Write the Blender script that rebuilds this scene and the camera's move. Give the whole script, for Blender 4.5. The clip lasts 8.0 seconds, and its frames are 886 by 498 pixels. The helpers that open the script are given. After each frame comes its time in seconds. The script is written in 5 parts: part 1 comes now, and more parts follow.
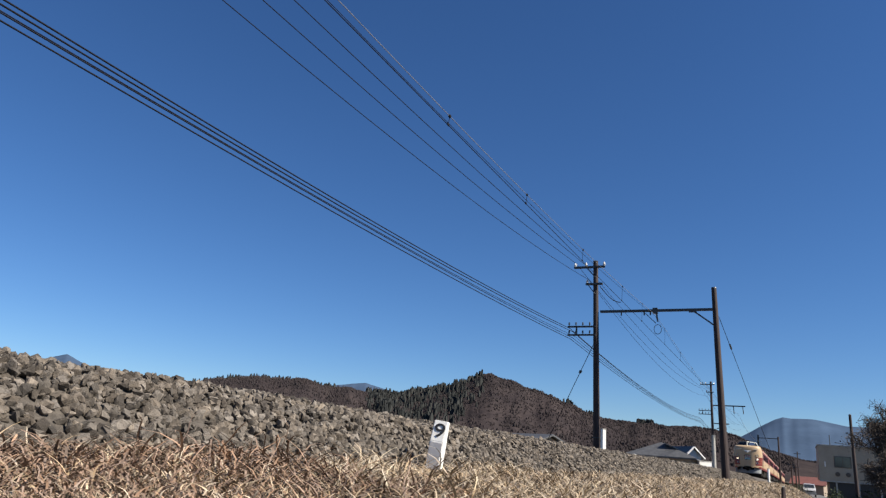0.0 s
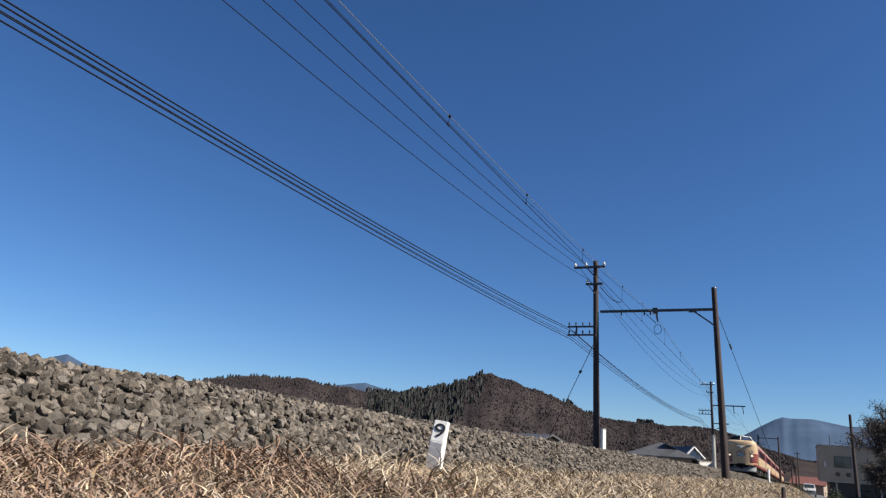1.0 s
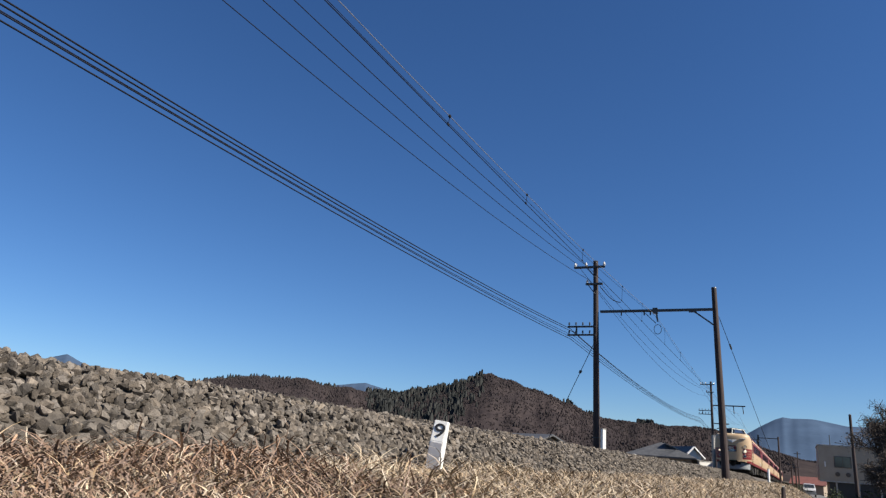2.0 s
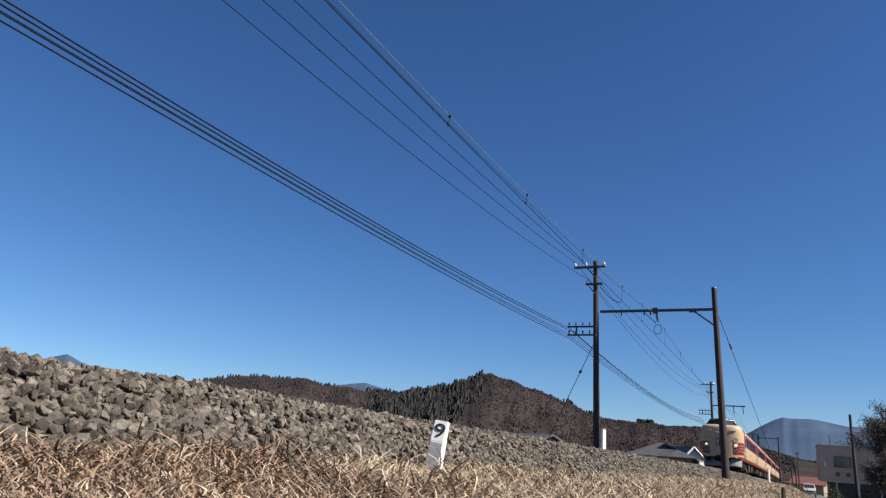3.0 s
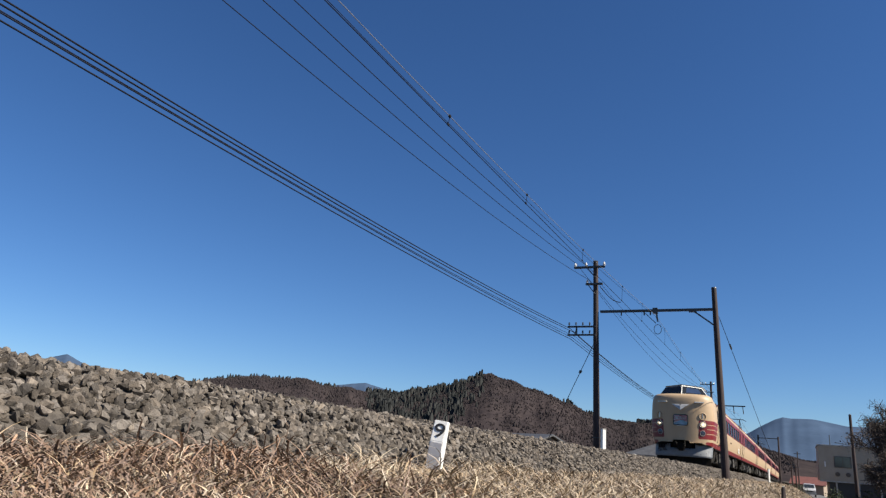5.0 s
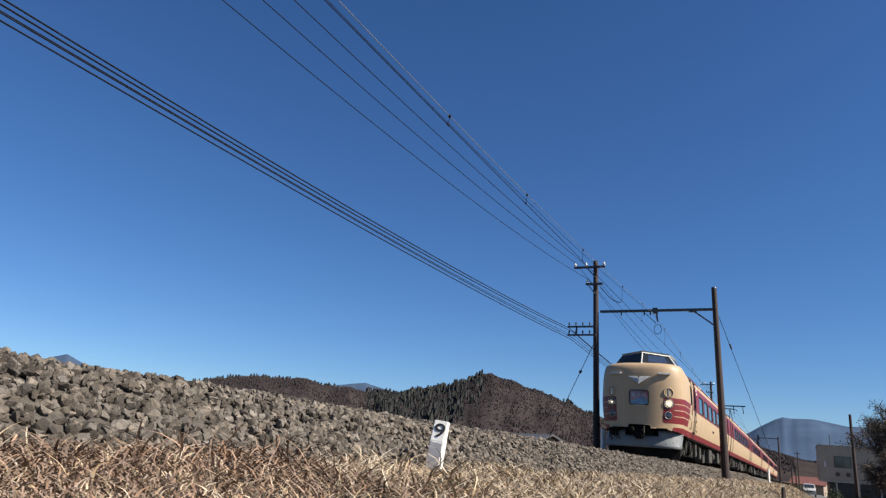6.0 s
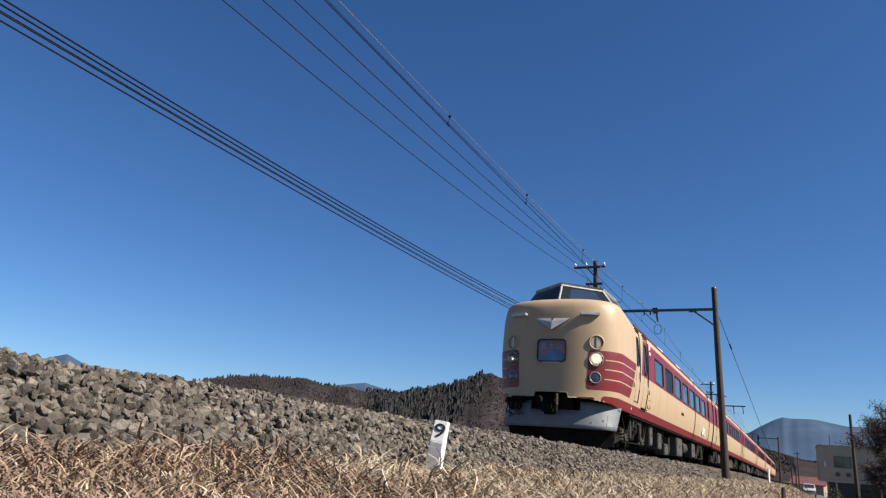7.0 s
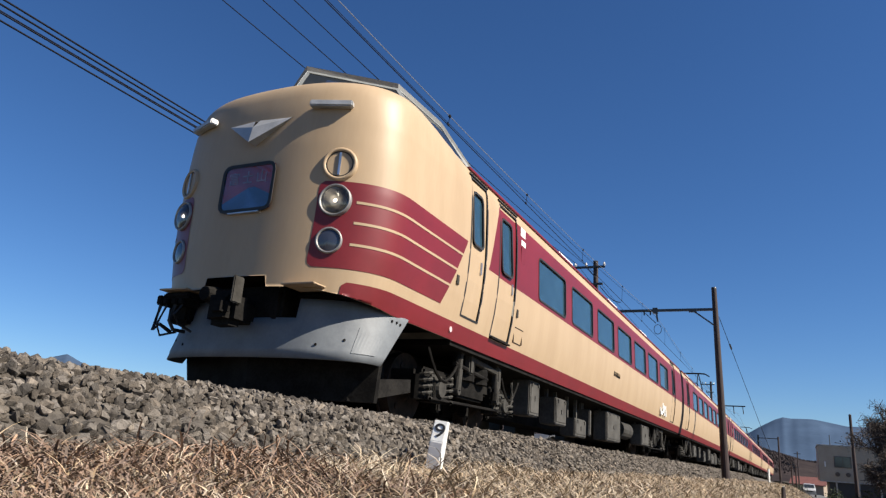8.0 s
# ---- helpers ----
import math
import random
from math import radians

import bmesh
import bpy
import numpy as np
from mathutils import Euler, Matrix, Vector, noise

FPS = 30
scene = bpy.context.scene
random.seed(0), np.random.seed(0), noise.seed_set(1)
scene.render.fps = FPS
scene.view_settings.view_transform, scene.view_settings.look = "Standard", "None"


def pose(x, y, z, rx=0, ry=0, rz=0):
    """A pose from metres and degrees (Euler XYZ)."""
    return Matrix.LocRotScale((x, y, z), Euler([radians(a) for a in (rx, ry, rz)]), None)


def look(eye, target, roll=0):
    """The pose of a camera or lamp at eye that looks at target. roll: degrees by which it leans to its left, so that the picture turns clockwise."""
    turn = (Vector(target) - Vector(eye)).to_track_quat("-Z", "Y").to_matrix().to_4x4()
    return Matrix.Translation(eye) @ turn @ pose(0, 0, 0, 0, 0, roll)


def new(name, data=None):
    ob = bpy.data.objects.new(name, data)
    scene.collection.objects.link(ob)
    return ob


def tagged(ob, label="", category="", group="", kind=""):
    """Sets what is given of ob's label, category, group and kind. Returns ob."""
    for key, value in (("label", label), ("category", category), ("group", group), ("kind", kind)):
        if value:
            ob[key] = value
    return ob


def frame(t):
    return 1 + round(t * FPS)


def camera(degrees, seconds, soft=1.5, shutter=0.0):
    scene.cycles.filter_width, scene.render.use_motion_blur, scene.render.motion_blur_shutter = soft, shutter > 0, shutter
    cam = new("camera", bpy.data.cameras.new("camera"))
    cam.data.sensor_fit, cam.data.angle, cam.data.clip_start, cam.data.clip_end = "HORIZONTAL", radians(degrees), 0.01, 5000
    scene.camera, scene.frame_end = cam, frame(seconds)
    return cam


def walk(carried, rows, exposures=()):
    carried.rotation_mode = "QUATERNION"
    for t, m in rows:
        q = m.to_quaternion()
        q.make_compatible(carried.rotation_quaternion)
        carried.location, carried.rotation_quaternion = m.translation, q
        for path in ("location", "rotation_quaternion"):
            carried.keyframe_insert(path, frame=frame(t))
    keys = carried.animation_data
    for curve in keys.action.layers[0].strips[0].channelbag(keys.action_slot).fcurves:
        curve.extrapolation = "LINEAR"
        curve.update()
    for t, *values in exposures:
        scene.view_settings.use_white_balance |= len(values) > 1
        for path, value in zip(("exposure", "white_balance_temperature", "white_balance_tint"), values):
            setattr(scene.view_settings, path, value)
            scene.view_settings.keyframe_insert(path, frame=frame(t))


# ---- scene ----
# World: y runs along the track away from the camera, x to the right, z = 0 at the top of the rails.
EYE = Vector((4.8537, 0.0, -0.3012))
AIM = Vector((-0.43452, 0.85599, 0.28014))
cam = camera(64.75, 8.0, soft=1.3, shutter=0.0)
walk(cam, [(0.0, look(EYE, EYE + AIM * 10, 4.338)), (8.0, look(EYE, EYE + AIM * 10, 4.338))])

# ---- light: clear winter noon, the sun high on the right-hand side of the line ----
SUN_EL, SUN_AZ = radians(41), radians(88)
sky_world = bpy.data.worlds.new("sky")
scene.world = sky_world
sky_world.use_nodes = True
_wn = sky_world.node_tree.nodes
_sky = _wn.new("ShaderNodeTexSky")
_sky.sky_type, _sky.sun_disc = "NISHITA", False
_sky.sun_elevation, _sky.sun_rotation = SUN_EL, SUN_AZ
_sky.altitude, _sky.air_density, _sky.dust_density, _sky.ozone_density = 2500, 1.25, 0.25, 8.0
_wn["Background"].inputs["Strength"].default_value = 0.0555
_vivid = _wn.new("ShaderNodeHueSaturation")
_vivid.inputs["Saturation"].default_value = 1.10
_vivid.inputs["Hue"].default_value = 0.504
sky_world.node_tree.links.new(_sky.outputs[0], _vivid.inputs["Color"])
sky_world.node_tree.links.new(_vivid.outputs[0], _wn["Background"].inputs[0])
sun_data = bpy.data.lights.new("sun", "SUN")
sun_data.energy, sun_data.angle, sun_data.color = 5.0, radians(0.53), (1.0, 0.92, 0.80)
sun_lamp = new("sun", sun_data)
sun_dir = Vector((math.cos(SUN_EL) * math.sin(SUN_AZ), math.cos(SUN_EL) * math.cos(SUN_AZ), math.sin(SUN_EL)))
sun_lamp.matrix_world = look(sun_dir * 60, (0, 0, 0))
scene.view_settings.exposure = 1.0


# ---- small tools ----
def mat(name, col, rough=0.6, metal=0.0, col2=None, scale=8.0, bump=0.0, bump_scale=None, bump_dist=0.01, spec=0.5, fleck=0.0, rand=0.0, island=0.0,
        coat=0.0, stretch=(1, 1, 1), emit=0.0, detail=6.0):
    """A principled surface with two scales of noise in its colour, fine relief, and variation from piece to piece."""
    m = bpy.data.materials.new(name)
    m.use_nodes = True
    nt = m.node_tree
    b = nt.nodes["Principled BSDF"]
    ln = nt.links.new
    tc = nt.nodes.new("ShaderNodeTexCoord")
    mp = nt.nodes.new("ShaderNodeMapping")
    mp.inputs["Scale"].default_value = stretch
    ln(tc.outputs["Object"], mp.inputs[0])
    n1 = nt.nodes.new("ShaderNodeTexNoise")
    n1.inputs["Scale"].default_value, n1.inputs["Detail"].default_value = scale, detail
    n2 = nt.nodes.new("ShaderNodeTexNoise")
    n2.inputs["Scale"].default_value, n2.inputs["Detail"].default_value = scale * 9, 4
    ln(mp.outputs[0], n1.inputs[0]), ln(mp.outputs[0], n2.inputs[0])
    ramp = nt.nodes.new("ShaderNodeValToRGB")
    c2 = col2 or tuple(c * 0.75 for c in col)
    ramp.color_ramp.elements[0].position, ramp.color_ramp.elements[1].position = 0.32, 0.68
    ramp.color_ramp.elements[0].color, ramp.color_ramp.elements[1].color = (*c2, 1), (*col, 1)
    mixv = nt.nodes.new("ShaderNodeMath")
    mixv.operation = "MULTIPLY_ADD"
    ln(n2.outputs[0], mixv.inputs[0])
    mixv.inputs[1].default_value = 0.35 + fleck
    sub = nt.nodes.new("ShaderNodeMath")
    sub.operation = "SUBTRACT"
    ln(n1.outputs[0], sub.inputs[0])
    sub.inputs[1].default_value = 0.5 * (0.35 + fleck)
    ln(sub.outputs[0], mixv.inputs[2])
    ln(mixv.outputs[0], ramp.inputs[0])
    out = ramp.outputs[0]
    if rand or island:
        src = nt.nodes.new("ShaderNodeObjectInfo").outputs["Random"] if rand else nt.nodes.new("ShaderNodeNewGeometry").outputs["Random Per Island"]
        hs = nt.nodes.new("ShaderNodeHueSaturation")
        mr = nt.nodes.new("ShaderNodeMapRange")
        amount = rand or island
        mr.inputs["To Min"].default_value, mr.inputs["To Max"].default_value = 1 - amount, 1 + amount
        ln(src, mr.inputs[0]), ln(mr.outputs[0], hs.inputs["Value"]), ln(out, hs.inputs["Color"])
        fr = nt.nodes.new("ShaderNodeMath")
        fr.operation = "MULTIPLY"
        fr.inputs[1].default_value = 7.31
        ln(src, fr.inputs[0])
        f2 = nt.nodes.new("ShaderNodeMath")
        f2.operation = "FRACT"
        ln(fr.outputs[0], f2.inputs[0])
        mr2 = nt.nodes.new("ShaderNodeMapRange")
        mr2.inputs["To Min"].default_value, mr2.inputs["To Max"].default_value = 0.75, 1.15
        ln(f2.outputs[0], mr2.inputs[0]), ln(mr2.outputs[0], hs.inputs["Saturation"])
        out = hs.outputs[0]
    ln(out, b.inputs["Base Color"])
    b.inputs["Roughness"].default_value, b.inputs["Metallic"].default_value = rough, metal
    b.inputs["Specular IOR Level"].default_value = spec
    if coat:
        b.inputs["Coat Weight"].default_value, b.inputs["Coat Roughness"].default_value = coat, 0.08
    if bump:
        bp = nt.nodes.new("ShaderNodeBump")
        bp.inputs["Strength"].default_value, bp.inputs["Distance"].default_value = bump, bump_dist
        n3 = nt.nodes.new("ShaderNodeTexNoise")
        n3.inputs["Scale"].default_value = bump_scale or scale * 5
        ln(mp.outputs[0], n3.inputs[0]), ln(n3.outputs[0], bp.inputs["Height"]), ln(bp.outputs[0], b.inputs["Normal"])
    if emit:
        b.inputs["Emission Color"].default_value, b.inputs["Emission Strength"].default_value = (*col, 1), emit
    return m


def mesh_of(name, verts, faces, mats, idx=None, smooth=False):
    me = bpy.data.meshes.new(name)
    me.from_pydata([tuple(v) for v in verts], [], [tuple(f) for f in faces])
    for m in (mats if isinstance(mats, (list, tuple)) else [mats]):
        me.materials.append(m)
    if idx is not None:
        me.polygons.foreach_set("material_index", idx)
    if smooth:
        me.polygons.foreach_set("use_smooth", [True] * len(me.polygons))
    me.update()
    return me


def put(name, me, parent=None, label=""):
    ob = new(name, me)
    if parent is not None:
        ob.parent = parent
    if label:
        ob["label"] = label
    return ob


def part(name, bm, material, parent=None, label="", smooth=False):
    """Links a bmesh as one mesh object under a thing or under a part."""
    me = bpy.data.meshes.new(name)
    bm.normal_update()
    bm.to_mesh(me)
    bm.free()
    for m in (material if isinstance(material, (list, tuple)) else [material]):
        me.materials.append(m)
    if smooth:
        me.polygons.foreach_set("use_smooth", [True] * len(me.polygons))
    return put(name, me, parent, label)


def thing(name, label, category, group="", at=(0, 0, 0), kind=""):
    ob = new(name)
    ob.location = at
    return tagged(ob, label, category, group, kind)


def add_box(bm, x0, x1, y0, y1, z0, z1, bevel=0.0):
    r = bmesh.ops.create_cube(bm, size=1.0, matrix=Matrix.Translation(((x0 + x1) / 2, (y0 + y1) / 2, (z0 + z1) / 2)) @ Matrix.Diagonal((x1 - x0, y1 - y0, z1 - z0, 1)))
    if bevel:
        edges = list({e for v in r["verts"] for e in v.link_edges})
        bmesh.ops.bevel(bm, geom=edges, offset=bevel, segments=2, affect="EDGES")


def box(x0, x1, y0, y1, z0, z1, bevel=0.0):
    bm = bmesh.new()
    add_box(bm, x0, x1, y0, y1, z0, z1, bevel)
    return bm


def add_rod(bm, a, b, r0, r1=None, seg=8):
    a, b = Vector(a), Vector(b)
    d = b - a
    m = Matrix.Translation((a + b) / 2) @ d.to_track_quat("Z", "Y").to_matrix().to_4x4()
    bmesh.ops.create_cone(bm, cap_ends=True, segments=seg, radius1=r0, radius2=r0 if r1 is None else r1, depth=d.length, matrix=m)


def rod(a, b, r0, r1=None, seg=8):
    bm = bmesh.new()
    add_rod(bm, a, b, r0, r1, seg)
    return bm


def add_tube(bm, pts, r, seg=6):
    """A tube along a line of points."""
    pts = [Vector(p) for p in pts]
    rings = []
    for i, p in enumerate(pts):
        d = (pts[min(i + 1, len(pts) - 1)] - pts[max(i - 1, 0)]).normalized()
        u = d.cross(Vector((0, 0, 1)))
        u = u.normalized() if u.length > 1e-4 else Vector((1, 0, 0))
        v = d.cross(u)
        rings.append([bm.verts.new(p + (u * math.cos(2 * math.pi * k / seg) + v * math.sin(2 * math.pi * k / seg)) * r) for k in range(seg)])
    for a, b in zip(rings, rings[1:]):
        for k in range(seg):
            bm.faces.new((a[k], a[(k + 1) % seg], b[(k + 1) % seg], b[k]))


def bend(y):
    """How far the line has swung right and dipped at y metres along it."""
    y = min(max(y, 0.0), 260.0)
    return 1.79e-5 * y * y, -4.93e-5 * y * y


# ---- materials ----
M_ballast = mat("crushed_stone", (0.152, 0.130, 0.107), 0.9, col2=(0.066, 0.056, 0.047), scale=14, bump=0.6, bump_scale=60, island=0.58, fleck=0.3, spec=0.2)
M_stone = mat("crushed_stone_single", (0.152, 0.130, 0.107), 0.9, col2=(0.066, 0.056, 0.047), scale=14, bump=0.6, bump_scale=60, rand=0.58, fleck=0.3, spec=0.2)
# Darker than the stones, so shade in their gaps is part of this colour.
M_bed = mat("ballast_bed", (0.085, 0.073, 0.061), 0.95, col2=(0.04, 0.034, 0.028), scale=20, bump=1.0, bump_scale=18, fleck=0.5)
M_earth = mat("winter_turf", (0.10, 0.078, 0.045), 0.95, col2=(0.042, 0.036, 0.02), scale=1.3, bump=0.8, bump_scale=14, fleck=0.5)
M_grass = mat("dead_grass", (0.395, 0.318, 0.22), 0.7, col2=(0.18, 0.127, 0.08), scale=2.0, island=0.55, spec=0.3)
M_grass_red = mat("dead_grass_russet", (0.285, 0.19, 0.132), 0.75, col2=(0.12, 0.078, 0.055), scale=2.0, island=0.4, spec=0.25)
M_grass_green = mat("green_blades", (0.16, 0.20, 0.06), 0.7, col2=(0.09, 0.13, 0.04), scale=2.0, island=0.3)
M_pole = mat("creosoted_pole", (0.042, 0.024, 0.021), 0.8, col2=(0.016, 0.011, 0.011), scale=3, bump=0.4, stretch=(6, 6, 0.6))
M_steel = mat("painted_steel", (0.06, 0.068, 0.076), 0.5, 0.3, col2=(0.03, 0.034, 0.038), scale=10)
M_wire = mat("dark_cable", (0.010, 0.010, 0.013), 0.8, scale=5, spec=0.1)
M_copper = mat("bright_wire", (0.45, 0.45, 0.45), 0.35, 0.8, scale=5)
M_ins = mat("white_porcelain", (0.78, 0.77, 0.74), 0.15, scale=8, coat=0.5)
M_white = mat("white_paint", (0.74, 0.74, 0.72), 0.5, col2=(0.62, 0.61, 0.58), scale=9, bump=0.15)
M_black = mat("black_paint", (0.02, 0.02, 0.022), 0.5, scale=9)
M_concrete = mat("weathered_concrete", (0.40, 0.39, 0.36), 0.9, col2=(0.25, 0.24, 0.22), scale=6, bump=0.3)
M_rail = mat("rusty_rail", (0.20, 0.11, 0.07), 0.6, 0.5, col2=(0.10, 0.06, 0.045), scale=12)

# ---- ground ----
PROFILE = [(-4000, -1.9), (-60, -1.9), (-9, -1.9), (-5.0, -1.1), (-3.2, -0.6), (-2.6, -0.42), (-2.1, -0.36), (-1.6, -0.16), (0, -0.16),
           (1.5, -0.16), (2.1, -0.47), (2.7, -0.50), (3.4, -0.54), (4.1, -0.62), (4.5, -0.74), (5.2, -1.15), (6.4, -1.78), (7.0, -1.9), (60, -1.9), (4000, -1.9)]


def profile(x):
    return float(np.interp(x, [p[0] for p in PROFILE], [p[1] for p in PROFILE]))


def ground_z(x, y):
    bx, bz = bend(y)
    lumps = 0.05 * noise.noise((x * 0.7, y * 0.5, 3.0)) + 0.02 * noise.noise((x * 2.7, y * 2.1, 7.0))
    return profile(x - bx) + bz * float(np.interp(abs(x - bx), [5, 30], [1, 0.35])) + lumps * (0.3 if abs(x - bx) < 1.8 else 1)


def build_ground():
    xs = sorted(set([-4000, -1500, -500, -150, -60, -30, -15] + [round(v, 2) for v in np.arange(-10, 9.01, 0.35)] + [12, 18, 30, 60, 150, 500, 1500, 4000]))
    ys = sorted(set([-600, -120, -50, -25] + [round(v, 2) for v in np.arange(-12, 20, 0.5)] + [round(v, 1) for v in np.arange(20, 260, 4.0)] + [300, 400, 600, 1000, 2000, 4500]))
    verts = [(x + bend(y)[0] * (abs(x) < 40), y, ground_z(x + bend(y)[0], y)) for y in ys for x in xs]
    n = len(xs)
    faces = [(j * n + i, j * n + i + 1, (j + 1) * n + i + 1, (j + 1) * n + i) for j in range(len(ys) - 1) for i in range(n - 1)]
    tagged(put("ground", mesh_of("ground", verts, faces, M_earth, smooth=True)), "dry brown winter turf on the railway bank and fields", "ground", kind="structure")


build_ground()


def crest(x):
    """Height of the ballast shoulder across the line."""
    return float(np.interp(abs(x), [0, 0.45, 0.62, 1.2, 1.5, 1.72, 2.25, 2.4], [-0.14, -0.12, -0.05, -0.02, -0.02, -0.09, -0.44, -0.56]))


def build_bed():
    xs = [round(v, 2) for v in np.arange(-2.4, 2.41, 0.12)]
    ys = [round(v, 2) for v in np.arange(-8, 24, 0.12)] + [round(v, 1) for v in np.arange(24, 262, 1.0)]
    verts = []
    for y in ys:
        bx, bz = bend(y)
        for x in xs:
            verts.append((x + bx, y, crest(x) + bz + 0.03 * noise.noise((x * 9, y * 9, 1)) - 0.015))
    n = len(xs)
    faces = [(j * n + i, j * n + i + 1, (j + 1) * n + i + 1, (j + 1) * n + i) for j in range(len(ys) - 1) for i in range(n - 1)]
    return tagged(put("ballast_bed", mesh_of("ballast_bed", verts, faces, M_bed, smooth=False)), "grey crushed-stone ballast shoulder under the railway track", "ballast", kind="structure")


BED = build_bed()


def build_rails():
    for side in (-1, 1):
        t = thing("rail", "rust-brown steel running rail on the ballast bed", "rail", "rails of the track")
        sec = [(-0.06, -0.153), (0.06, -0.153), (0.06, -0.14), (0.01, -0.12), (0.01, -0.04), (0.032, -0.035), (0.032, 0.0), (-0.032, 0.0), (-0.032, -0.035), (-0.01, -0.04), (-0.01, -0.12), (-0.06, -0.14)]
        ys = list(range(-30, 262, 4))
        verts, faces = [], []
        for y in ys:
            bx, bz = bend(y)
            verts += [(side * 0.566 + bx + a, y, bz + b) for a, b in sec]
        k = len(sec)
        for j in range(len(ys) - 1):
            for i in range(k):
                faces.append((j * k + i, j * k + (i + 1) % k, (j + 1) * k + (i + 1) % k, (j + 1) * k + i))
        put("railhead", mesh_of("railhead", verts, faces, M_rail), t)


build_rails()


# ---- overhead line ----
def wire(name, x, pts_z, r, material, label, group, y0, y1, step=1.2, x1=None):
    """A wire at x, whose height is a function of y."""
    bm = bmesh.new()
    n = max(2, int((y1 - y0) / step))
    pts = []
    for k in range(n + 1):
        y = y0 + (y1 - y0) * k / n
        bx, bz = bend(y)
        xx = x if x1 is None else x + (x1 - x) * k / n
        pts.append((xx + bx, y, pts_z(y) + bz))
    add_tube(bm, pts, r, 6)
    t = part(name, bm, material, smooth=True)
    return tagged(t, label, "wire", group)


SPANS = [(-64.5, -17.5), (-17.5, 29.5), (29.5, 76.5), (76.5, 123.5), (123.5, 170.5)]


def sag(top, drop):
    def z(y):
        for a, b in SPANS:
            if a <= y <= b:
                u = (y - (a + b) / 2) / ((b - a) / 2)
                return top - drop * (1 - u * u)
        return top
    return z


def wires():
    G = "overhead railway wires"
    wire("messenger_wire", 0.02, sag(5.88, 0.80), 0.0065, M_copper, "thin bright messenger wire over the railway track", G, -17.5, 170.5)
    wire("contact_wire", 0.0, lambda y: 4.90 + 0.0045 * min(max(y, 0), 60), 0.0075, M_wire, "dark copper contact wire over the railway track", G, -17.5, 170.5)
    wire("feeder_wire", -0.03, sag(5.86, 0.87), 0.005, M_wire, "dark feeder wire beside the messenger wire", G, -17.5, 170.5)
    wire("feeder_wire", -2.85, sag(7.538, 1.226), 0.0085, M_wire, "dark feeder wire on the pole's lower crossarm", G, -17.5, 123.5)
    wire("feeder_wire", -3.42, sag(8.303, 0.884), 0.0095, M_wire, "dark feeder wire on the pole's top crossarm", G, -17.5, 123.5)
    wire("feeder_wire", -2.985, sag(8.2, 0.656), 0.0095, M_wire, "dark feeder wire on the pole's top crossarm", G, -17.5, 123.5)
    G2 = "telephone cables"
    for x, top, drop, r in ((-3.64, 5.369, 0.673, 0.013), (-3.5, 5.218, 0.683, 0.013), (-3.4, 5.003, 0.604, 0.008), (-3.5, 4.947, 0.513, 0.01), (-3.6, 4.903, 0.51, 0.012)):
        wire("telephone_cable", x, sag(top, drop), r, M_wire, "black sagging telephone cable strung between poles", G2, -17.5, 123.5)
    # droppers between messenger and contact wire
    zm = sag(5.88, 0.80)
    t = thing("dropper_set", "small dark droppers clipped between the overhead wires", "wire fitting", kind="stuff")
    bm = bmesh.new()
    for y in (-10, -5, 0, 5.0, 9.4, 13.3, 17.9, 22.9, 26.4, 31.7, 36.5, 41, 46, 51, 56, 61, 66, 71):
        bx, bz = bend(y)
        zc = 4.90 + 0.0045 * min(max(y, 0), 60) + bz
        add_rod(bm, (0.02 + bx, y, zm(y) + bz), (bx, y, zc), 0.005, seg=5)
        add_box(bm, bx + 0.005, bx + 0.035, y - 0.03, y + 0.03, zm(y) + bz - 0.02, zm(y) + bz + 0.02)
        add_box(bm, bx - 0.012, bx + 0.012, y - 0.03, y + 0.03, zc - 0.01, zc + 0.025)
    part("droppers", bm, M_wire, t)


wires()


def insulator(parent, x, y, z, h=0.16):
    bm = bmesh.new()
    for k, (r, dz) in enumerate([(0.05, 0.0), (0.065, 0.33), (0.045, 0.66)]):
        add_rod(bm, (x, y, z + dz * h), (x, y, z + dz * h + h * 0.34), r, r * 0.7, 8)
    part("insulator", bm, M_ins, parent, "white porcelain insulator", True)


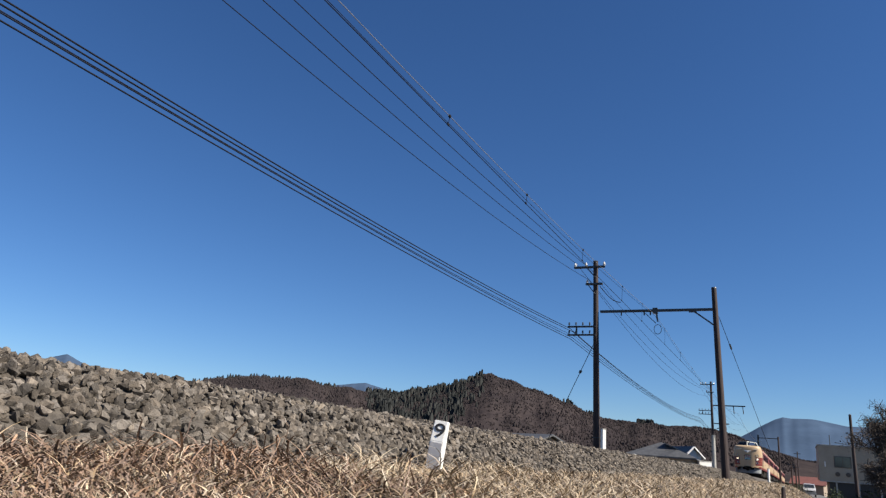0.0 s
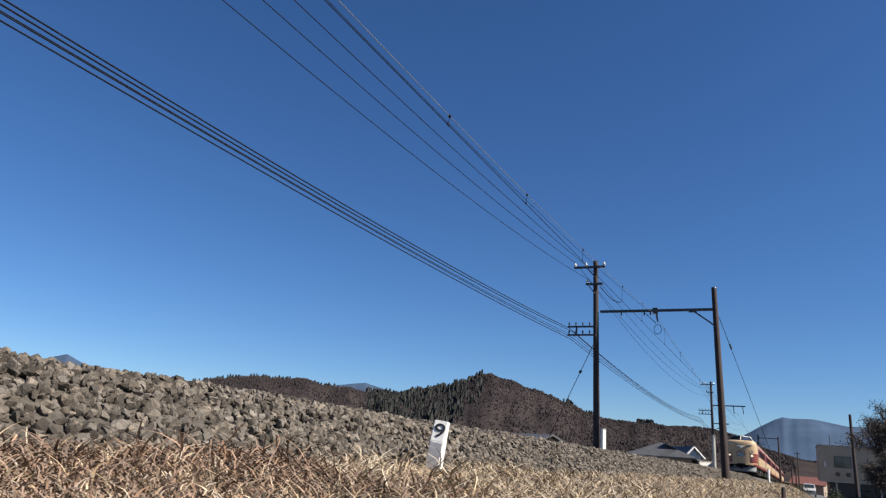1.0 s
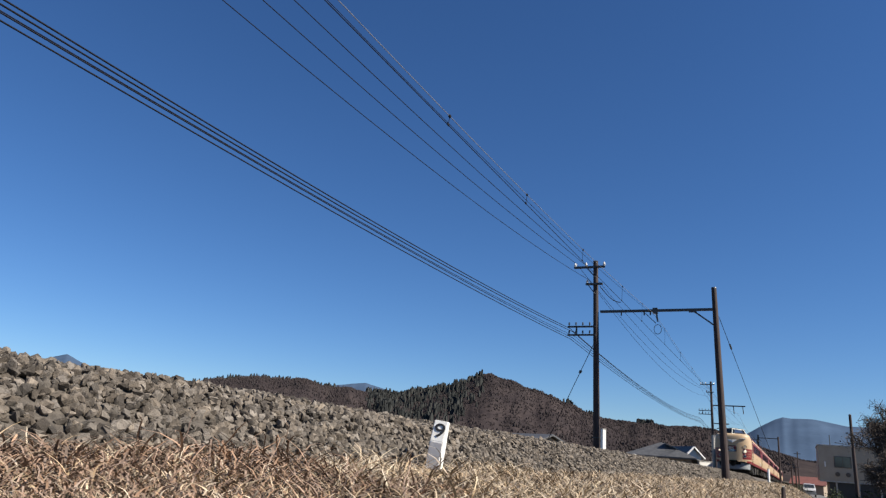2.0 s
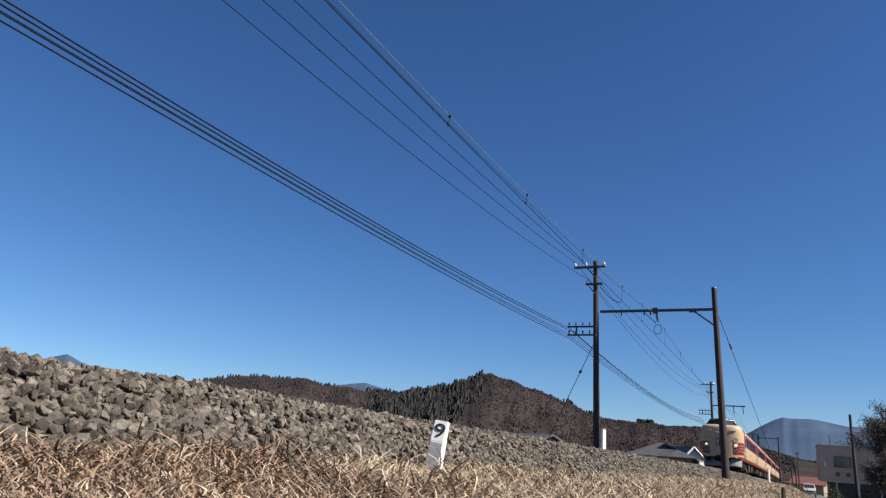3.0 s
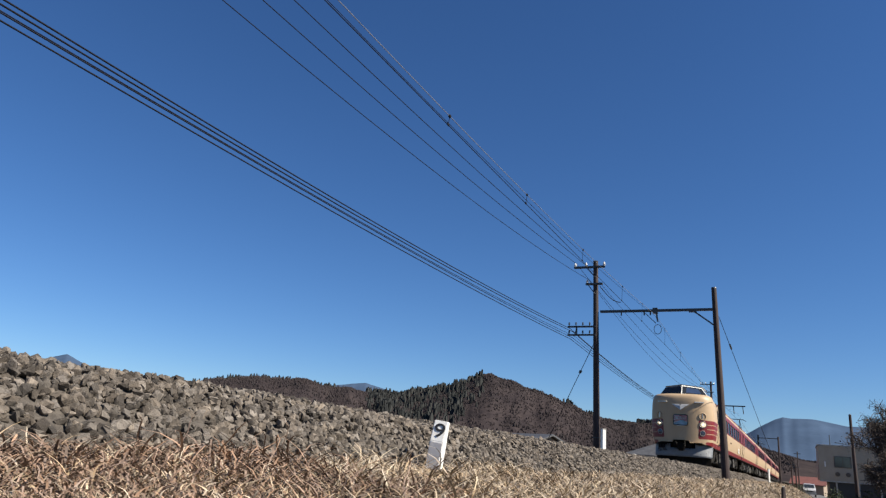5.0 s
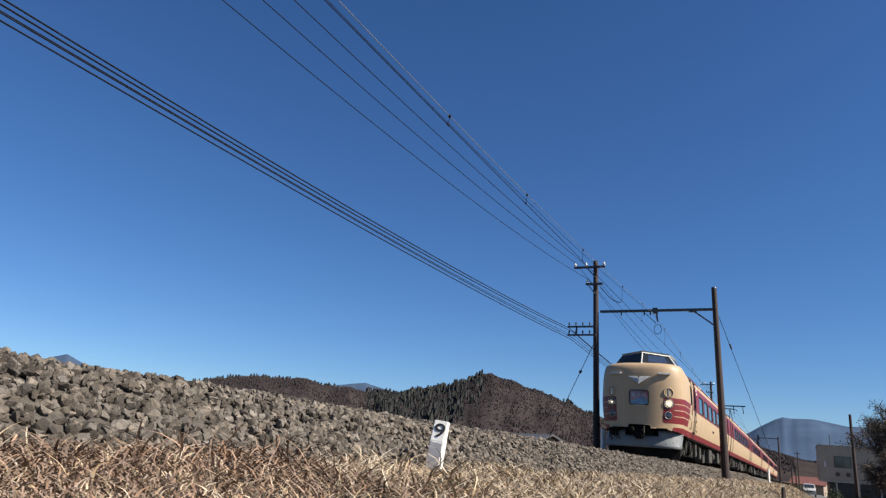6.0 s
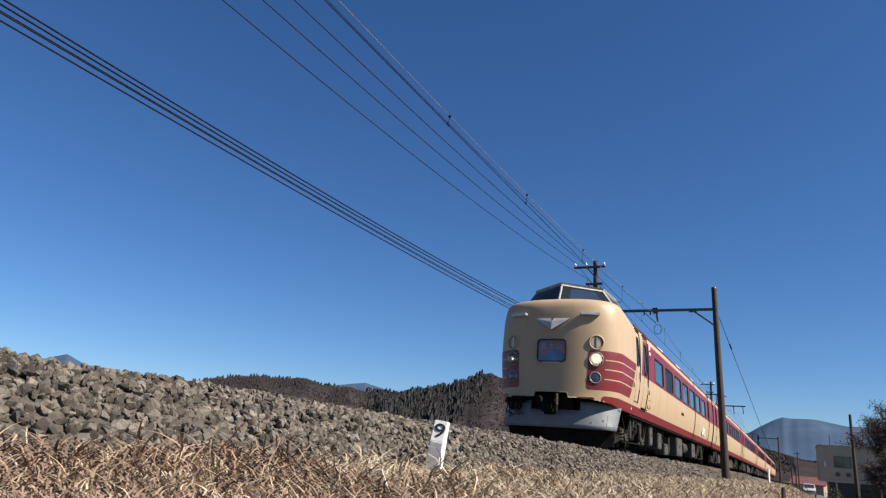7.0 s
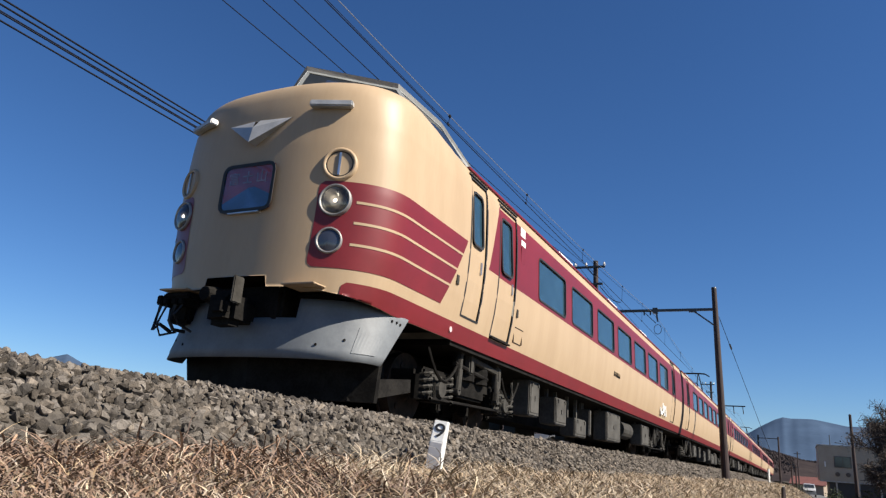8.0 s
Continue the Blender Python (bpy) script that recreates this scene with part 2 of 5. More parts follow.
def pole_left(y, top, lean=0.0, name_beam=True):
    bx, bz = bend(y)
    t = thing("catenary_pole", "dark brown creosoted wooden pole with steel crossarms", "pole", "poles of the overhead line", (bx - 2.42, y, bz))
    part("shaft", rod((0.02, 0, -0.7), (-0.14 * lean, 0, top), 0.15, 0.105, 14), M_pole, t, smooth=False)
    part("pole_cap", rod((-0.14 * lean, 0, top), (-0.14 * lean, 0, top + 0.03), 0.115, 0.08, 12), M_steel, t)
    for x0, x1, z in ((-1.05, 0.32, top - 0.28), (-0.52, 0.22, top - 1.05)):
        part("crossarm", box(x0, x1, -0.05 - 0.12, 0.05 - 0.12, z - 0.045, z + 0.045, 0.008), M_steel, t)
    part("arm_brace", rod((-0.5, -0.12, top - 0.30), (-0.1, -0.12, top - 0.75), 0.018), M_steel, t)
    part("arm_brace", rod((-0.42, -0.12, top - 1.08), (-0.1, -0.12, top - 1.5), 0.018), M_steel, t)
    for x, z in ((-1.0, top - 0.235), (-0.52, top - 0.235), (0.28, top - 0.235), (-0.45, top - 1.0)):
        insulator(t, x, -0.12, z)
    for z in (5.42 if y < 40 else top - 2.9, 5.06 if y < 40 else top - 3.25):
        part("cable_arm", box(-1.28, -0.05, -0.17, -0.09, z - 0.035, z + 0.035, 0.006), M_steel, t)
        for k in range(4):
            bm = bmesh.new()
            x = -1.22 + 0.3 * k
            add_rod(bm, (x, -0.13, z + 0.03), (x, -0.13, z + 0.09), 0.016)
            add_rod(bm, (x, -0.13, z + 0.09), (x, -0.13, z + 0.19), 0.04, 0.03)
            part("insulator", bm, M_steel, t, "dark pin insulator")
    part("cable_strut", box(-0.92, -0.86, -0.16, -0.10, 5.06 if y < 40 else top - 3.25, 5.42 if y < 40 else top - 2.9), M_steel, t)
    part("band", rod((0.0, 0, 0.80), (0.0, 0, 0.84), 0.152, seg=14), M_steel, t)
    return t


def gantry():
    y = 29.5
    pole_left(y, 8.35, 0.9)
    bx, bz = bend(y)
    t = thing("catenary_pole", "dark red-brown wooden pole carrying a steel beam", "pole", "poles of the overhead line", (bx + 2.43, y, bz))
    part("shaft", rod((0.06, 0, -0.8), (-0.13, 0, 6.95), 0.15, 0.10, 14), M_pole, t)
    part("pole_cap", rod((-0.13, 0, 6.95), (-0.13, 0, 7.0), 0.11, 0.09, 12), M_steel, t)
    beam = part("beam", box(-4.75, -0.02, -0.06, 0.06, 6.04, 6.14, 0.01), M_steel, t)
    part("knee_brace", rod((-0.95, 0, 6.05), (-0.14, 0, 5.42), 0.03), M_steel, t)
    part("bracket", box(-1.12, -0.82, -0.05, 0.05, 5.99, 6.04), M_steel, t)
    # wire support hung from the beam
    part("hanger_clamp", box(-2.55, -2.35, -0.08, 0.08, 5.96, 6.2, 0.01), M_steel, t)
    part("hanger_insulator", rod((-2.40, 0, 5.97), (-2.36, 0, 5.62), 0.04, 0.03), M_steel, t)
    bm = bmesh.new()
    add_tube(bm, [(-2.36 + 0.15 * math.sin(a), 0, 5.30 - 0.2 * math.cos(a)) for a in np.linspace(0, 2 * math.pi, 17)], 0.013)
    part("steady_loop", bm, M_steel, t)
    part("steady_arm", rod((-2.85, 0, 5.98), (-2.43, 0, 5.55), 0.015), M_steel, t)
    for x in (-3.85, -2.9, -2.65):
        part("beam_clip", rod((x, 0, 5.9), (x, 0, 6.06), 0.03), M_steel, t)
    # guys
    g = tagged(part("guy_wire", rod((bx + 2.45, y, 5.78 + bz), (3.95, 60, -0.55), 0.012), M_wire), "steel guy wire staying the wooden pole", "wire", "guy wires")
    bm = rod((bx + 2.60, y + 3.1, 5.14), (bx + 2.62, y + 3.6, 5.03), 0.04)
    part("guy_insulator", bm, M_steel, g)
    g = tagged(part("guy_wire", rod((-2.55, y, 4.7), (-5.1, y, -0.75), 0.014), M_wire), "steel guy wire staying the wooden pole", "wire", "guy wires")
    part("guy_insulator", rod((-3.10, y, 3.52), (-3.16, y, 3.40), 0.06), M_steel, g)
    # jumper cable looping from the arm to the feeder
    bm = bmesh.new()
    add_tube(bm, [(-2.35 + 0.9 * u, y + 0.05, 7.2 - 0.75 * math.sin(u * 1.6)) for u in np.linspace(0, 1, 9)], 0.018)
    tagged(part("jumper_cable", bm, M_wire), "black jumper cable looping off the wooden pole", "wire")


gantry()


def far_gantries():
    y = 76.5
    t = pole_left(y, 8.95, 0.3)
    part("beam", box(0.05, 3.1, -0.05, 0.05, 6.55, 6.66), M_steel, t)
    part("pale_sleeve", rod((0.03, 0, -0.7), (0.02, 0, 3.7), 0.19, 0.17, 12), M_concrete, t, "pale grey sleeve round the pole")
    for x in (2.0, 2.85):
        part("hanger", rod((x, 0, 6.55), (x + 0.05, 0, 5.85), 0.04), M_steel, t)
    bx, bz = bend(123.5)
    t = thing("catenary_pole", "dark wooden pole with a beam reaching over the track", "pole", "poles of the overhead line", (2.75, 123.5, 0))
    part("shaft", rod((0, 0, -1.6), (0, 0, 5.95), 0.17, 0.12, 10), M_pole, t)
    part("beam", box(-2.9, 0, -0.05, 0.05, 5.58, 5.70), M_steel, t)
    part("hanger", box(-2.98, -2.7, -0.05, 0.05, 3.9, 6.1), M_steel, t, "pale post at the end of the beam")
    t = thing("utility_pole", "slim dark utility pole with short crossarms", "pole", "utility poles", (-4.9, 118, -1.8))
    part("shaft", rod((0, 0, 0), (0, 0, 9.5), 0.2, 0.12, 10), M_pole, t)
    part("crossarm", box(-1.1, 1.1, -0.05, 0.05, 8.9, 9.05), M_steel, t)
    part("crossarm", box(-0.7, 0.7, -0.05, 0.05, 8.2, 8.32), M_steel, t)


far_gantries()
# ---- the train: six cars in cream and dark red ----
M_cream = mat("cream_enamel", (0.41, 0.302, 0.192), 0.48, col2=(0.37, 0.267, 0.165), scale=3.0, stretch=(1, 1, 0.2), spec=0.35, bump=0.04, bump_scale=5)
M_red = mat("dark_red_enamel", (0.165, 0.0095, 0.013), 0.45, col2=(0.132, 0.008, 0.0105), scale=1.5, coat=0.06, bump=0.03, bump_scale=5)
M_roof = mat("roof_grey", (0.30, 0.30, 0.29), 0.6, col2=(0.21, 0.21, 0.20), scale=2.0)
M_skirt = mat("skirt_grey", (0.165, 0.178, 0.187), 0.6, col2=(0.12, 0.13, 0.14), scale=4.0, bump=0.05)
M_under = mat("underframe_dark", (0.016, 0.0148, 0.0135), 0.85, col2=(0.006, 0.0055, 0.005), fleck=0.4, scale=5, spec=0.08)
M_undergrey = mat("equipment_grey", (0.060, 0.057, 0.051), 0.75, col2=(0.028, 0.026, 0.023), scale=4, spec=0.12)
M_boxgrey = mat("weathered_box_grey", (0.085, 0.081, 0.073), 0.7, col2=(0.05, 0.047, 0.042), scale=3, fleck=0.3, bump=0.1, spec=0.15)
M_rust = mat("brake_dust", (0.05, 0.034, 0.026), 0.85, col2=(0.022, 0.018, 0.015), scale=9, spec=0.1)
M_chrome = mat("bright_metal", (0.62, 0.63, 0.64), 0.28, 0.9, scale=6)
M_cabframe = mat("cab_window_frame", (0.25, 0.26, 0.255), 0.5, 0.3, scale=6)
M_bezel = mat("dull_bezel", (0.30, 0.29, 0.28), 0.5, 0.5, scale=6)
M_mirror = mat("silvered_reflector", (0.27, 0.265, 0.25), 0.2, 1.0, scale=6)
M_alu = mat("dull_aluminium", (0.46, 0.46, 0.45), 0.42, 0.35, scale=6)
M_gasket = mat("black_rubber", (0.015, 0.015, 0.016), 0.6, scale=6)
M_curtain = mat("pale_curtain", (0.62, 0.60, 0.55), 0.9, scale=8, stretch=(20, 20, 1))
M_inside = mat("cabin_lining", (0.20, 0.19, 0.17), 0.8, scale=3)
M_signred = mat("sign_red", (0.42, 0.03, 0.035), 0.4, col2=(0.36, 0.025, 0.03), scale=4)
M_signblue = mat("sign_blue", (0.05, 0.12, 0.26), 0.4, scale=4)
M_signpale = mat("sign_pale", (0.60, 0.42, 0.42), 0.5, scale=4)


def glassy(name, col, rough=0.02, trans=1.0):
    m = mat(name, col, rough, scale=3, spec=0.6)
    m.node_tree.nodes["Principled BSDF"].inputs["Transmission Weight"].default_value = trans
    m.node_tree.nodes["Principled BSDF"].inputs["IOR"].default_value = 1.6
    return m


M_glass = glassy("tinted_window_glass", (0.05, 0.11, 0.16), 0.03, 0.5)
M_cabglass = glassy("cab_window_glass", (0.03, 0.035, 0.04), 0.03, 0.3)
M_cabglass.node_tree.nodes["Principled BSDF"].inputs["Specular IOR Level"].default_value = 0.15
M_lens = glassy("clear_lens", (0.95, 0.95, 0.95))
M_lamp = mat("lit_lamp", (1.0, 0.86, 0.66), 0.4, emit=3.2)

HALF = [(0.98, 1.315), (1.1, 1.345), (1.3, 1.387), (1.5, 1.422), (1.75, 1.450), (2.1, 1.467), (2.5, 1.459), (2.85, 1.444), (3.0, 1.428), (3.16, 1.375), (3.28, 1.25), (3.38, 1.02), (3.44, 0.72), (3.475, 0.0)]


def halfw(z):
    return float(np.interp(z, [p[0] for p in HALF], [p[1] for p in HALF]))


ZROWS = [0.98, 1.06, 1.185, 1.27, 1.38, 1.5, 1.62, 1.75, 1.88, 2.01, 2.09, 2.4, 2.73, 2.86, 2.98, 3.07, 3.16]


BAND_START = 3.34  # where the red window band of the leading car begins, on a slant


def side_panel(side, cuts, zrows, zone, holes=(), off=0.0):
    """Part of a car's side: its outer skin follows the body's section; holes (s0, s1, z0, z1) stay open, with a reveal inside."""
    ss = sorted(set(round(c, 3) for c in cuts))
    verts, faces, idx = [], [], []
    for s in ss:
        for z in zrows:
            slant = 0.33 * (min(max(z, 2.01), 2.98) - 2.44) if s == BAND_START else 0.0
            verts.append((side * (halfw(z) + off), s + slant, z))
    n = len(zrows)
    for i in range(len(ss) - 1):
        for j in range(n - 1):
            cs, cz = (ss[i] + ss[i + 1]) / 2, (zrows[j] + zrows[j + 1]) / 2
            if any(a < cs < b and c < cz < d for a, b, c, d in holes):
                continue
            q = (i * n + j, i * n + j + 1, (i + 1) * n + j + 1, (i + 1) * n + j)
            faces.append(q if side > 0 else q[::-1])
            idx.append(zone(cs, cz))
    return verts, faces, idx


def ring_mesh(name, w, h, t, depth, material, r=0.07):
    """A window gasket with rounded corners, in the plane x = 0."""
    def loop(w, h, r):
        out = []
        for cx, cy, a0 in ((w / 2 - r, h / 2 - r, 0), (-w / 2 + r, h / 2 - r, 90), (-w / 2 + r, -h / 2 + r, 180), (w / 2 - r, -h / 2 + r, 270)):
            for k in range(4):
                a = radians(a0 + 30 * k)
                out.append((cx + r * math.cos(a), cy + r * math.sin(a)))
        return out
    o, i = loop(w + 2 * t, h + 2 * t, r + t), loop(w, h, r)
    n = len(o)
    verts = [(0.006, a, b) for a, b in o] + [(0.006, a, b) for a, b in i] + [(-depth, a, b) for a, b in i] + [(-0.004, a, b) for a, b in o]
    faces = []
    for k in range(n):
        j = (k + 1) % n
        faces += [(k, j, n + j, n + k), (n + k, n + j, 2 * n + j, 2 * n + k), (k, 3 * n + k, 3 * n + j, j)]
    return mesh_of(name, verts, faces, material)


def pane_mesh(name, w, h, material):
    verts = [(a, b, c) for a in (0.0, -0.008) for b, c in ((-w / 2, -h / 2), (w / 2, -h / 2), (w / 2, h / 2), (-w / 2, h / 2))]
    return mesh_of(name, verts, [(0, 1, 2, 3), (7, 6, 5, 4), (0, 4, 5, 1), (1, 5, 6, 2), (2, 6, 7, 3), (3, 7, 4, 0)], material)


WIN_W = 1.44
ME_RING = ring_mesh("window_gasket", WIN_W, 0.64, 0.028, 0.045, M_gasket)
ME_PANE = pane_mesh("window_pane", WIN_W + 0.01, 0.65, M_glass)


def curtain_mesh():
    verts, faces = [], []
    for k in range(13):
        y = -0.13 + 0.26 * k / 12
        x = -0.10 + 0.018 * (-1) ** k
        verts += [(x, y, -0.33), (x * 0.96, y, 0.33)]
    for k in range(12):
        faces.append((2 * k, 2 * k + 2, 2 * k + 3, 2 * k + 1))
    return mesh_of("curtain", verts, faces, M_curtain)


ME_CURTAIN = curtain_mesh()


def add_window(car, side, s, curtain):
    w = put("window", ME_RING, car)
    w.matrix_local = Matrix.Translation((side * 1.460, s, 2.41)) @ (pose(0, 0, 0, 0, -1.5) if side > 0 else pose(0, 0, 0, 0, 1.5, 180))
    p = put("pane", ME_PANE, w, "tinted blue-green window glass")
    p.location = (-0.022, 0, 0)
    p.visible_shadow = False
    if curtain:
        c = put("curtain", ME_CURTAIN, w, "pale gathered curtain")
        c.location = (-0.02, curtain * (1 if side > 0 else -1), 0)


def add_door(car, side, s0, s1, z0, z1, zone, win, label):
    """A door leaf set back a little in its opening, with a dark gap round it and a window."""
    zr = sorted(set([z0, z1, win[2], win[3]] + [z for z in ZROWS if z0 + 0.03 < z < z1 - 0.03 and abs(z - win[2]) > 0.02 and abs(z - win[3]) > 0.02]))
    d = put("door", mesh_of("door", *side_panel(side, [s0 + 0.02, win[0], win[1], s1 - 0.02], zr, zone, [win], -0.018)[:2], [M_cream, M_red],
                            side_panel(side, [s0 + 0.02, win[0], win[1], s1 - 0.02], zr, zone, [win], -0.018)[2]), car, label)
    bm = bmesh.new()
    for a, b, c, e in ((s0 - 0.012, s0 + 0.022, z0, z1), (s1 - 0.022, s1 + 0.012, z0, z1), (s0, s1, z0 - 0.012, z0 + 0.015), (s0, s1, z1 - 0.015, z1 + 0.015)):
        zs = [c + (e - c) * k / 6 for k in range(7)]
        for lo, hi in zip(zs, zs[1:]):
            vs = [bm.verts.new((side * (halfw(z) + 0.003), s, z)) for s, z in ((a, lo), (b, lo), (b, hi), (a, hi))]
            bm.faces.new(vs)
    part("door_gap", bm, M_gasket, d)
    zc, hh = (win[2] + win[3]) / 2, win[3] - win[2]
    g = put("door_window", ring_mesh("door_gasket", win[1] - win[0] - 0.03, hh - 0.03, 0.03, 0.03, M_gasket, 0.06), d)
    gm = Matrix.Translation((side * (halfw(zc) - 0.014), (win[0] + win[1]) / 2, zc)) @ (pose(0, 0, 0, 0, -4) if side > 0 else pose(0, 0, 0, 0, 4, 180))
    g.matrix_local = gm
    p = put("door_pane", pane_mesh("door_pane", win[1] - win[0], hh, M_glass), d)
    p.matrix_local = gm @ Matrix.Translation((-0.02, 0, 0))
    p.visible_shadow = False
    hx = s1 - 0.12
    part("handle", box(side * (halfw(1.95) - 0.03) - 0.03, side * (halfw(1.95) - 0.03) + 0.03, hx - 0.02, hx + 0.02, 1.88, 2.04, 0.008), M_chrome, d, "chrome door handle")
    return d


def shell(car, s0, s1, maroon_from, holes_r, holes_l, extra):
    """Sides, roof, gutters, ends, floor and lining of a car between s0 and s1."""
    def zone(s, z):
        if z < 1.185:
            return 1
        return 1 if 2.01 < z < 2.98 and s > maroon_from else 0
    for side, holes in ((1, holes_r), (-1, holes_l)):
        cuts = [s0, s1, *extra] + [v for h in holes for v in h[:2]]
        zr = sorted(set(ZROWS + [h for q in holes for h in q[2:]]))
        v, f, i = side_panel(side, cuts, zr, zone, holes)
        put("side_wall", mesh_of("side_wall", v, f, [M_cream, M_red], i, smooth=True), car)
        part("gutter", box(min(side * 1.35, side * 1.402), max(side * 1.35, side * 1.402), s0, s1, 3.150, 3.190, 0.006), M_red, car)
    prof = [(w, z) for z, w in HALF if z >= 3.16]
    prof = [(w, z) for w, z in prof] + [(-w, z) for w, z in prof[-2::-1]]
    n = len(prof)
    verts = [(w, s, z) for s in (s0, s1) for w, z in prof]
    put("roof", mesh_of("roof", verts, [(k, k + 1, n + k + 1, n + k) for k in range(n - 1)], M_roof, smooth=True), car)
    ring = [(halfw(z), z) for z in ZROWS]
    sec = ring + prof[1:-1] + [(-w, z) for w, z in ring[::-1]]
    for s, nm in ((s0 + 0.001, "front_bulkhead"), (s1 - 0.001, "rear_bulkhead")):
        put(nm, mesh_of(nm, [(w * 0.999, s, z) for w, z in sec], [tuple(range(len(sec)))], M_inside if s < s1 - 1 else M_cream), car)
    part("floor_pan", box(-1.29, 1.29, s0, s1, 0.93, 1.0), M_under, car)
    # Dark block added to close the view through, where gear and shade lie.
    part("underfloor_block", box(-0.32, 0.32, s0 + 0.4, s1 - 0.4, 0.34, 0.93), M_under, car)
    part("cabin_ceiling", box(-1.2, 1.2, s0 + 0.05, s1 - 0.05, 3.0, 3.03), M_inside, car)
    part("cabin_aisle", box(-0.9, 0.9, s0 + 0.05, s1 - 0.05, 1.9, 2.15), M_inside, car)


def bogie_mesh():
    bm = bmesh.new()
    for sd in (-1, 1):
        x0, x1 = sorted((sd * 0.92, sd * 1.06))
        add_box(bm, x0, x1, -1.35, 1.35, 0.50, 0.66, 0.03)
        add_box(bm, x0 - 0.02, x1 + 0.02, -0.42, 0.42, 0.40, 0.74, 0.03)
        for y in (-1.05, 1.05):
            add_box(bm, sd * 1.0 - 0.13, sd * 1.0 + 0.13, y - 0.16, y + 0.16, 0.27, 0.55, 0.03)
            add_rod(bm, (sd * 1.0, y - 0.30, 0.28), (sd * 1.0, y - 0.30, 0.56), 0.085, seg=10)
            add_rod(bm, (sd * 1.0, y + 0.30, 0.28), (sd * 1.0, y + 0.30, 0.56), 0.085, seg=10)
            add_box(bm, sd * 0.78 - 0.06, sd * 0.78 + 0.06, y - 0.62 * (1 if y > 0 else -1) - 0.06, y - 0.62 * (1 if y > 0 else -1) + 0.06, 0.2, 0.6, 0.02)
        for y in (-0.22, 0.22):
            add_rod(bm, (sd * 1.02, y, 0.62), (sd * 1.02, y, 0.93), 0.17, seg=12)
        add_rod(bm, (sd * 1.16, -0.75, 0.78), (sd * 1.16, 0.3, 0.70), 0.03)
        add_rod(bm, (sd * 1.15, 0.62, 0.45), (sd * 1.15, 0.66, 0.92), 0.045, seg=8)
        add_rod(bm, (sd * 1.15, -0.62, 0.45), (sd * 1.15, -0.66, 0.92), 0.045, seg=8)
        add_tube(bm, [(sd * 1.17, -1.5 + 0.12 * k, 0.86 - 0.34 * math.sin(k * 0.42)) for k in range(8)], 0.02, 5)
        add_tube(bm, [(sd * 1.17, 0.8 + 0.1 * k, 0.80 - 0.30 * math.sin(k * 0.45)) for k in range(8)], 0.02, 5)
        add_rod(bm, (sd * 1.12, -1.35, 0.30), (sd * 1.12, 1.35, 0.34), 0.02, seg=6)
        for y in (-1.62, -0.45, 0.45, 1.62):
            add_box(bm, sd * 0.62 - 0.05, sd * 0.62 + 0.05, y - 0.05, y + 0.05, 0.25, 0.62, 0.02)
            add_rod(bm, (sd * 0.62, y, 0.6), (sd * 0.62, y, 0.9), 0.02, seg=6)
    add_box(bm, -0.9, 0.9, -0.3, 0.3, 0.52, 0.78, 0.02)
    add_box(bm, -0.48, 0.48, -0.95, -0.35, 0.16, 0.70, 0.05)
    add_box(bm, -0.48, 0.48, 0.35, 0.95, 0.16, 0.70, 0.05)
    add_box(bm, -0.95, 0.95, -1.4, -1.28, 0.5, 0.62)
    add_box(bm, -0.95, 0.95, 1.28, 1.4, 0.5, 0.62)
    me = bpy.data.meshes.new("bogie_frame")
    bm.to_mesh(me)
    bm.free()
    me.materials.append(M_under)
    return me


def wheel_mesh():
    bm = bmesh.new()
    add_rod(bm, (-1.05, 0, 0), (1.05, 0, 0), 0.075, seg=10)
    for sd in (-1, 1):
        add_rod(bm, (sd * 0.53, 0, 0), (sd * 0.655, 0, 0), 0.43, 0.425, 28)
        add_rod(bm, (sd * 0.51, 0, 0), (sd * 0.535, 0, 0), 0.455, 0.455, 28)
        add_rod(bm, (sd * 0.65, 0, 0), (sd * 0.68, 0, 0), 0.16, 0.12, 14)
        for k in range(3):
            a = k * 2.094
            add_rod(bm, (sd * 0.645, 0.28 * math.cos(a), 0.28 * math.sin(a)), (sd * 0.668, 0.28 * math.cos(a), 0.28 * math.sin(a)), 0.045, seg=8)
    me = bpy.data.meshes.new("wheelset")
    bm.to_mesh(me)
    bm.free()
    me.materials.append(M_rust)
    return me


def bogie_fitting(name, build, material):
    bm = bmesh.new()
    build(bm)
    me = bpy.data.meshes.new(name)
    bm.to_mesh(me)
    bm.free()
    me.materials.append(material)
    return me


def axle_box(bm):
    add_box(bm, -0.06, 0.08, -0.17, 0.17, -0.14, 0.16, 0.035)
    add_rod(bm, (0.06, 0, 0), (0.13, 0, 0), 0.115, 0.10, 14)


def axle_spring(bm):
    add_tube(bm, [(0.075 * math.cos(k * 0.7), 0.075 * math.sin(k * 0.7), -0.14 + 0.0082 * k) for k in range(37)], 0.02, 6)


def damper(bm):
    add_rod(bm, (0, 0, -0.24), (0, 0, 0.02), 0.045, seg=10)
    add_rod(bm, (0, 0, 0.02), (0, 0, 0.24), 0.033, seg=10)
    add_rod(bm, (-0.05, 0, -0.25), (0.03, 0, -0.25), 0.05, seg=10)
    add_rod(bm, (-0.05, 0, 0.25), (0.03, 0, 0.25), 0.05, seg=10)


def anchor(bm):
    add_rod(bm, (0, -0.52, 0.90), (0, 0.38, 0.84), 0.045, seg=8)
    add_box(bm, -0.05, 0.05, -0.62, -0.50, 0.70, 0.97, 0.02)
    add_box(bm, -0.05, 0.05, 0.34, 0.46, 0.60, 0.92, 0.02)
    add_rod(bm, (0, 0.40, 0.62), (-0.05, 0.46, 0.34), 0.035, 0.02, 8)


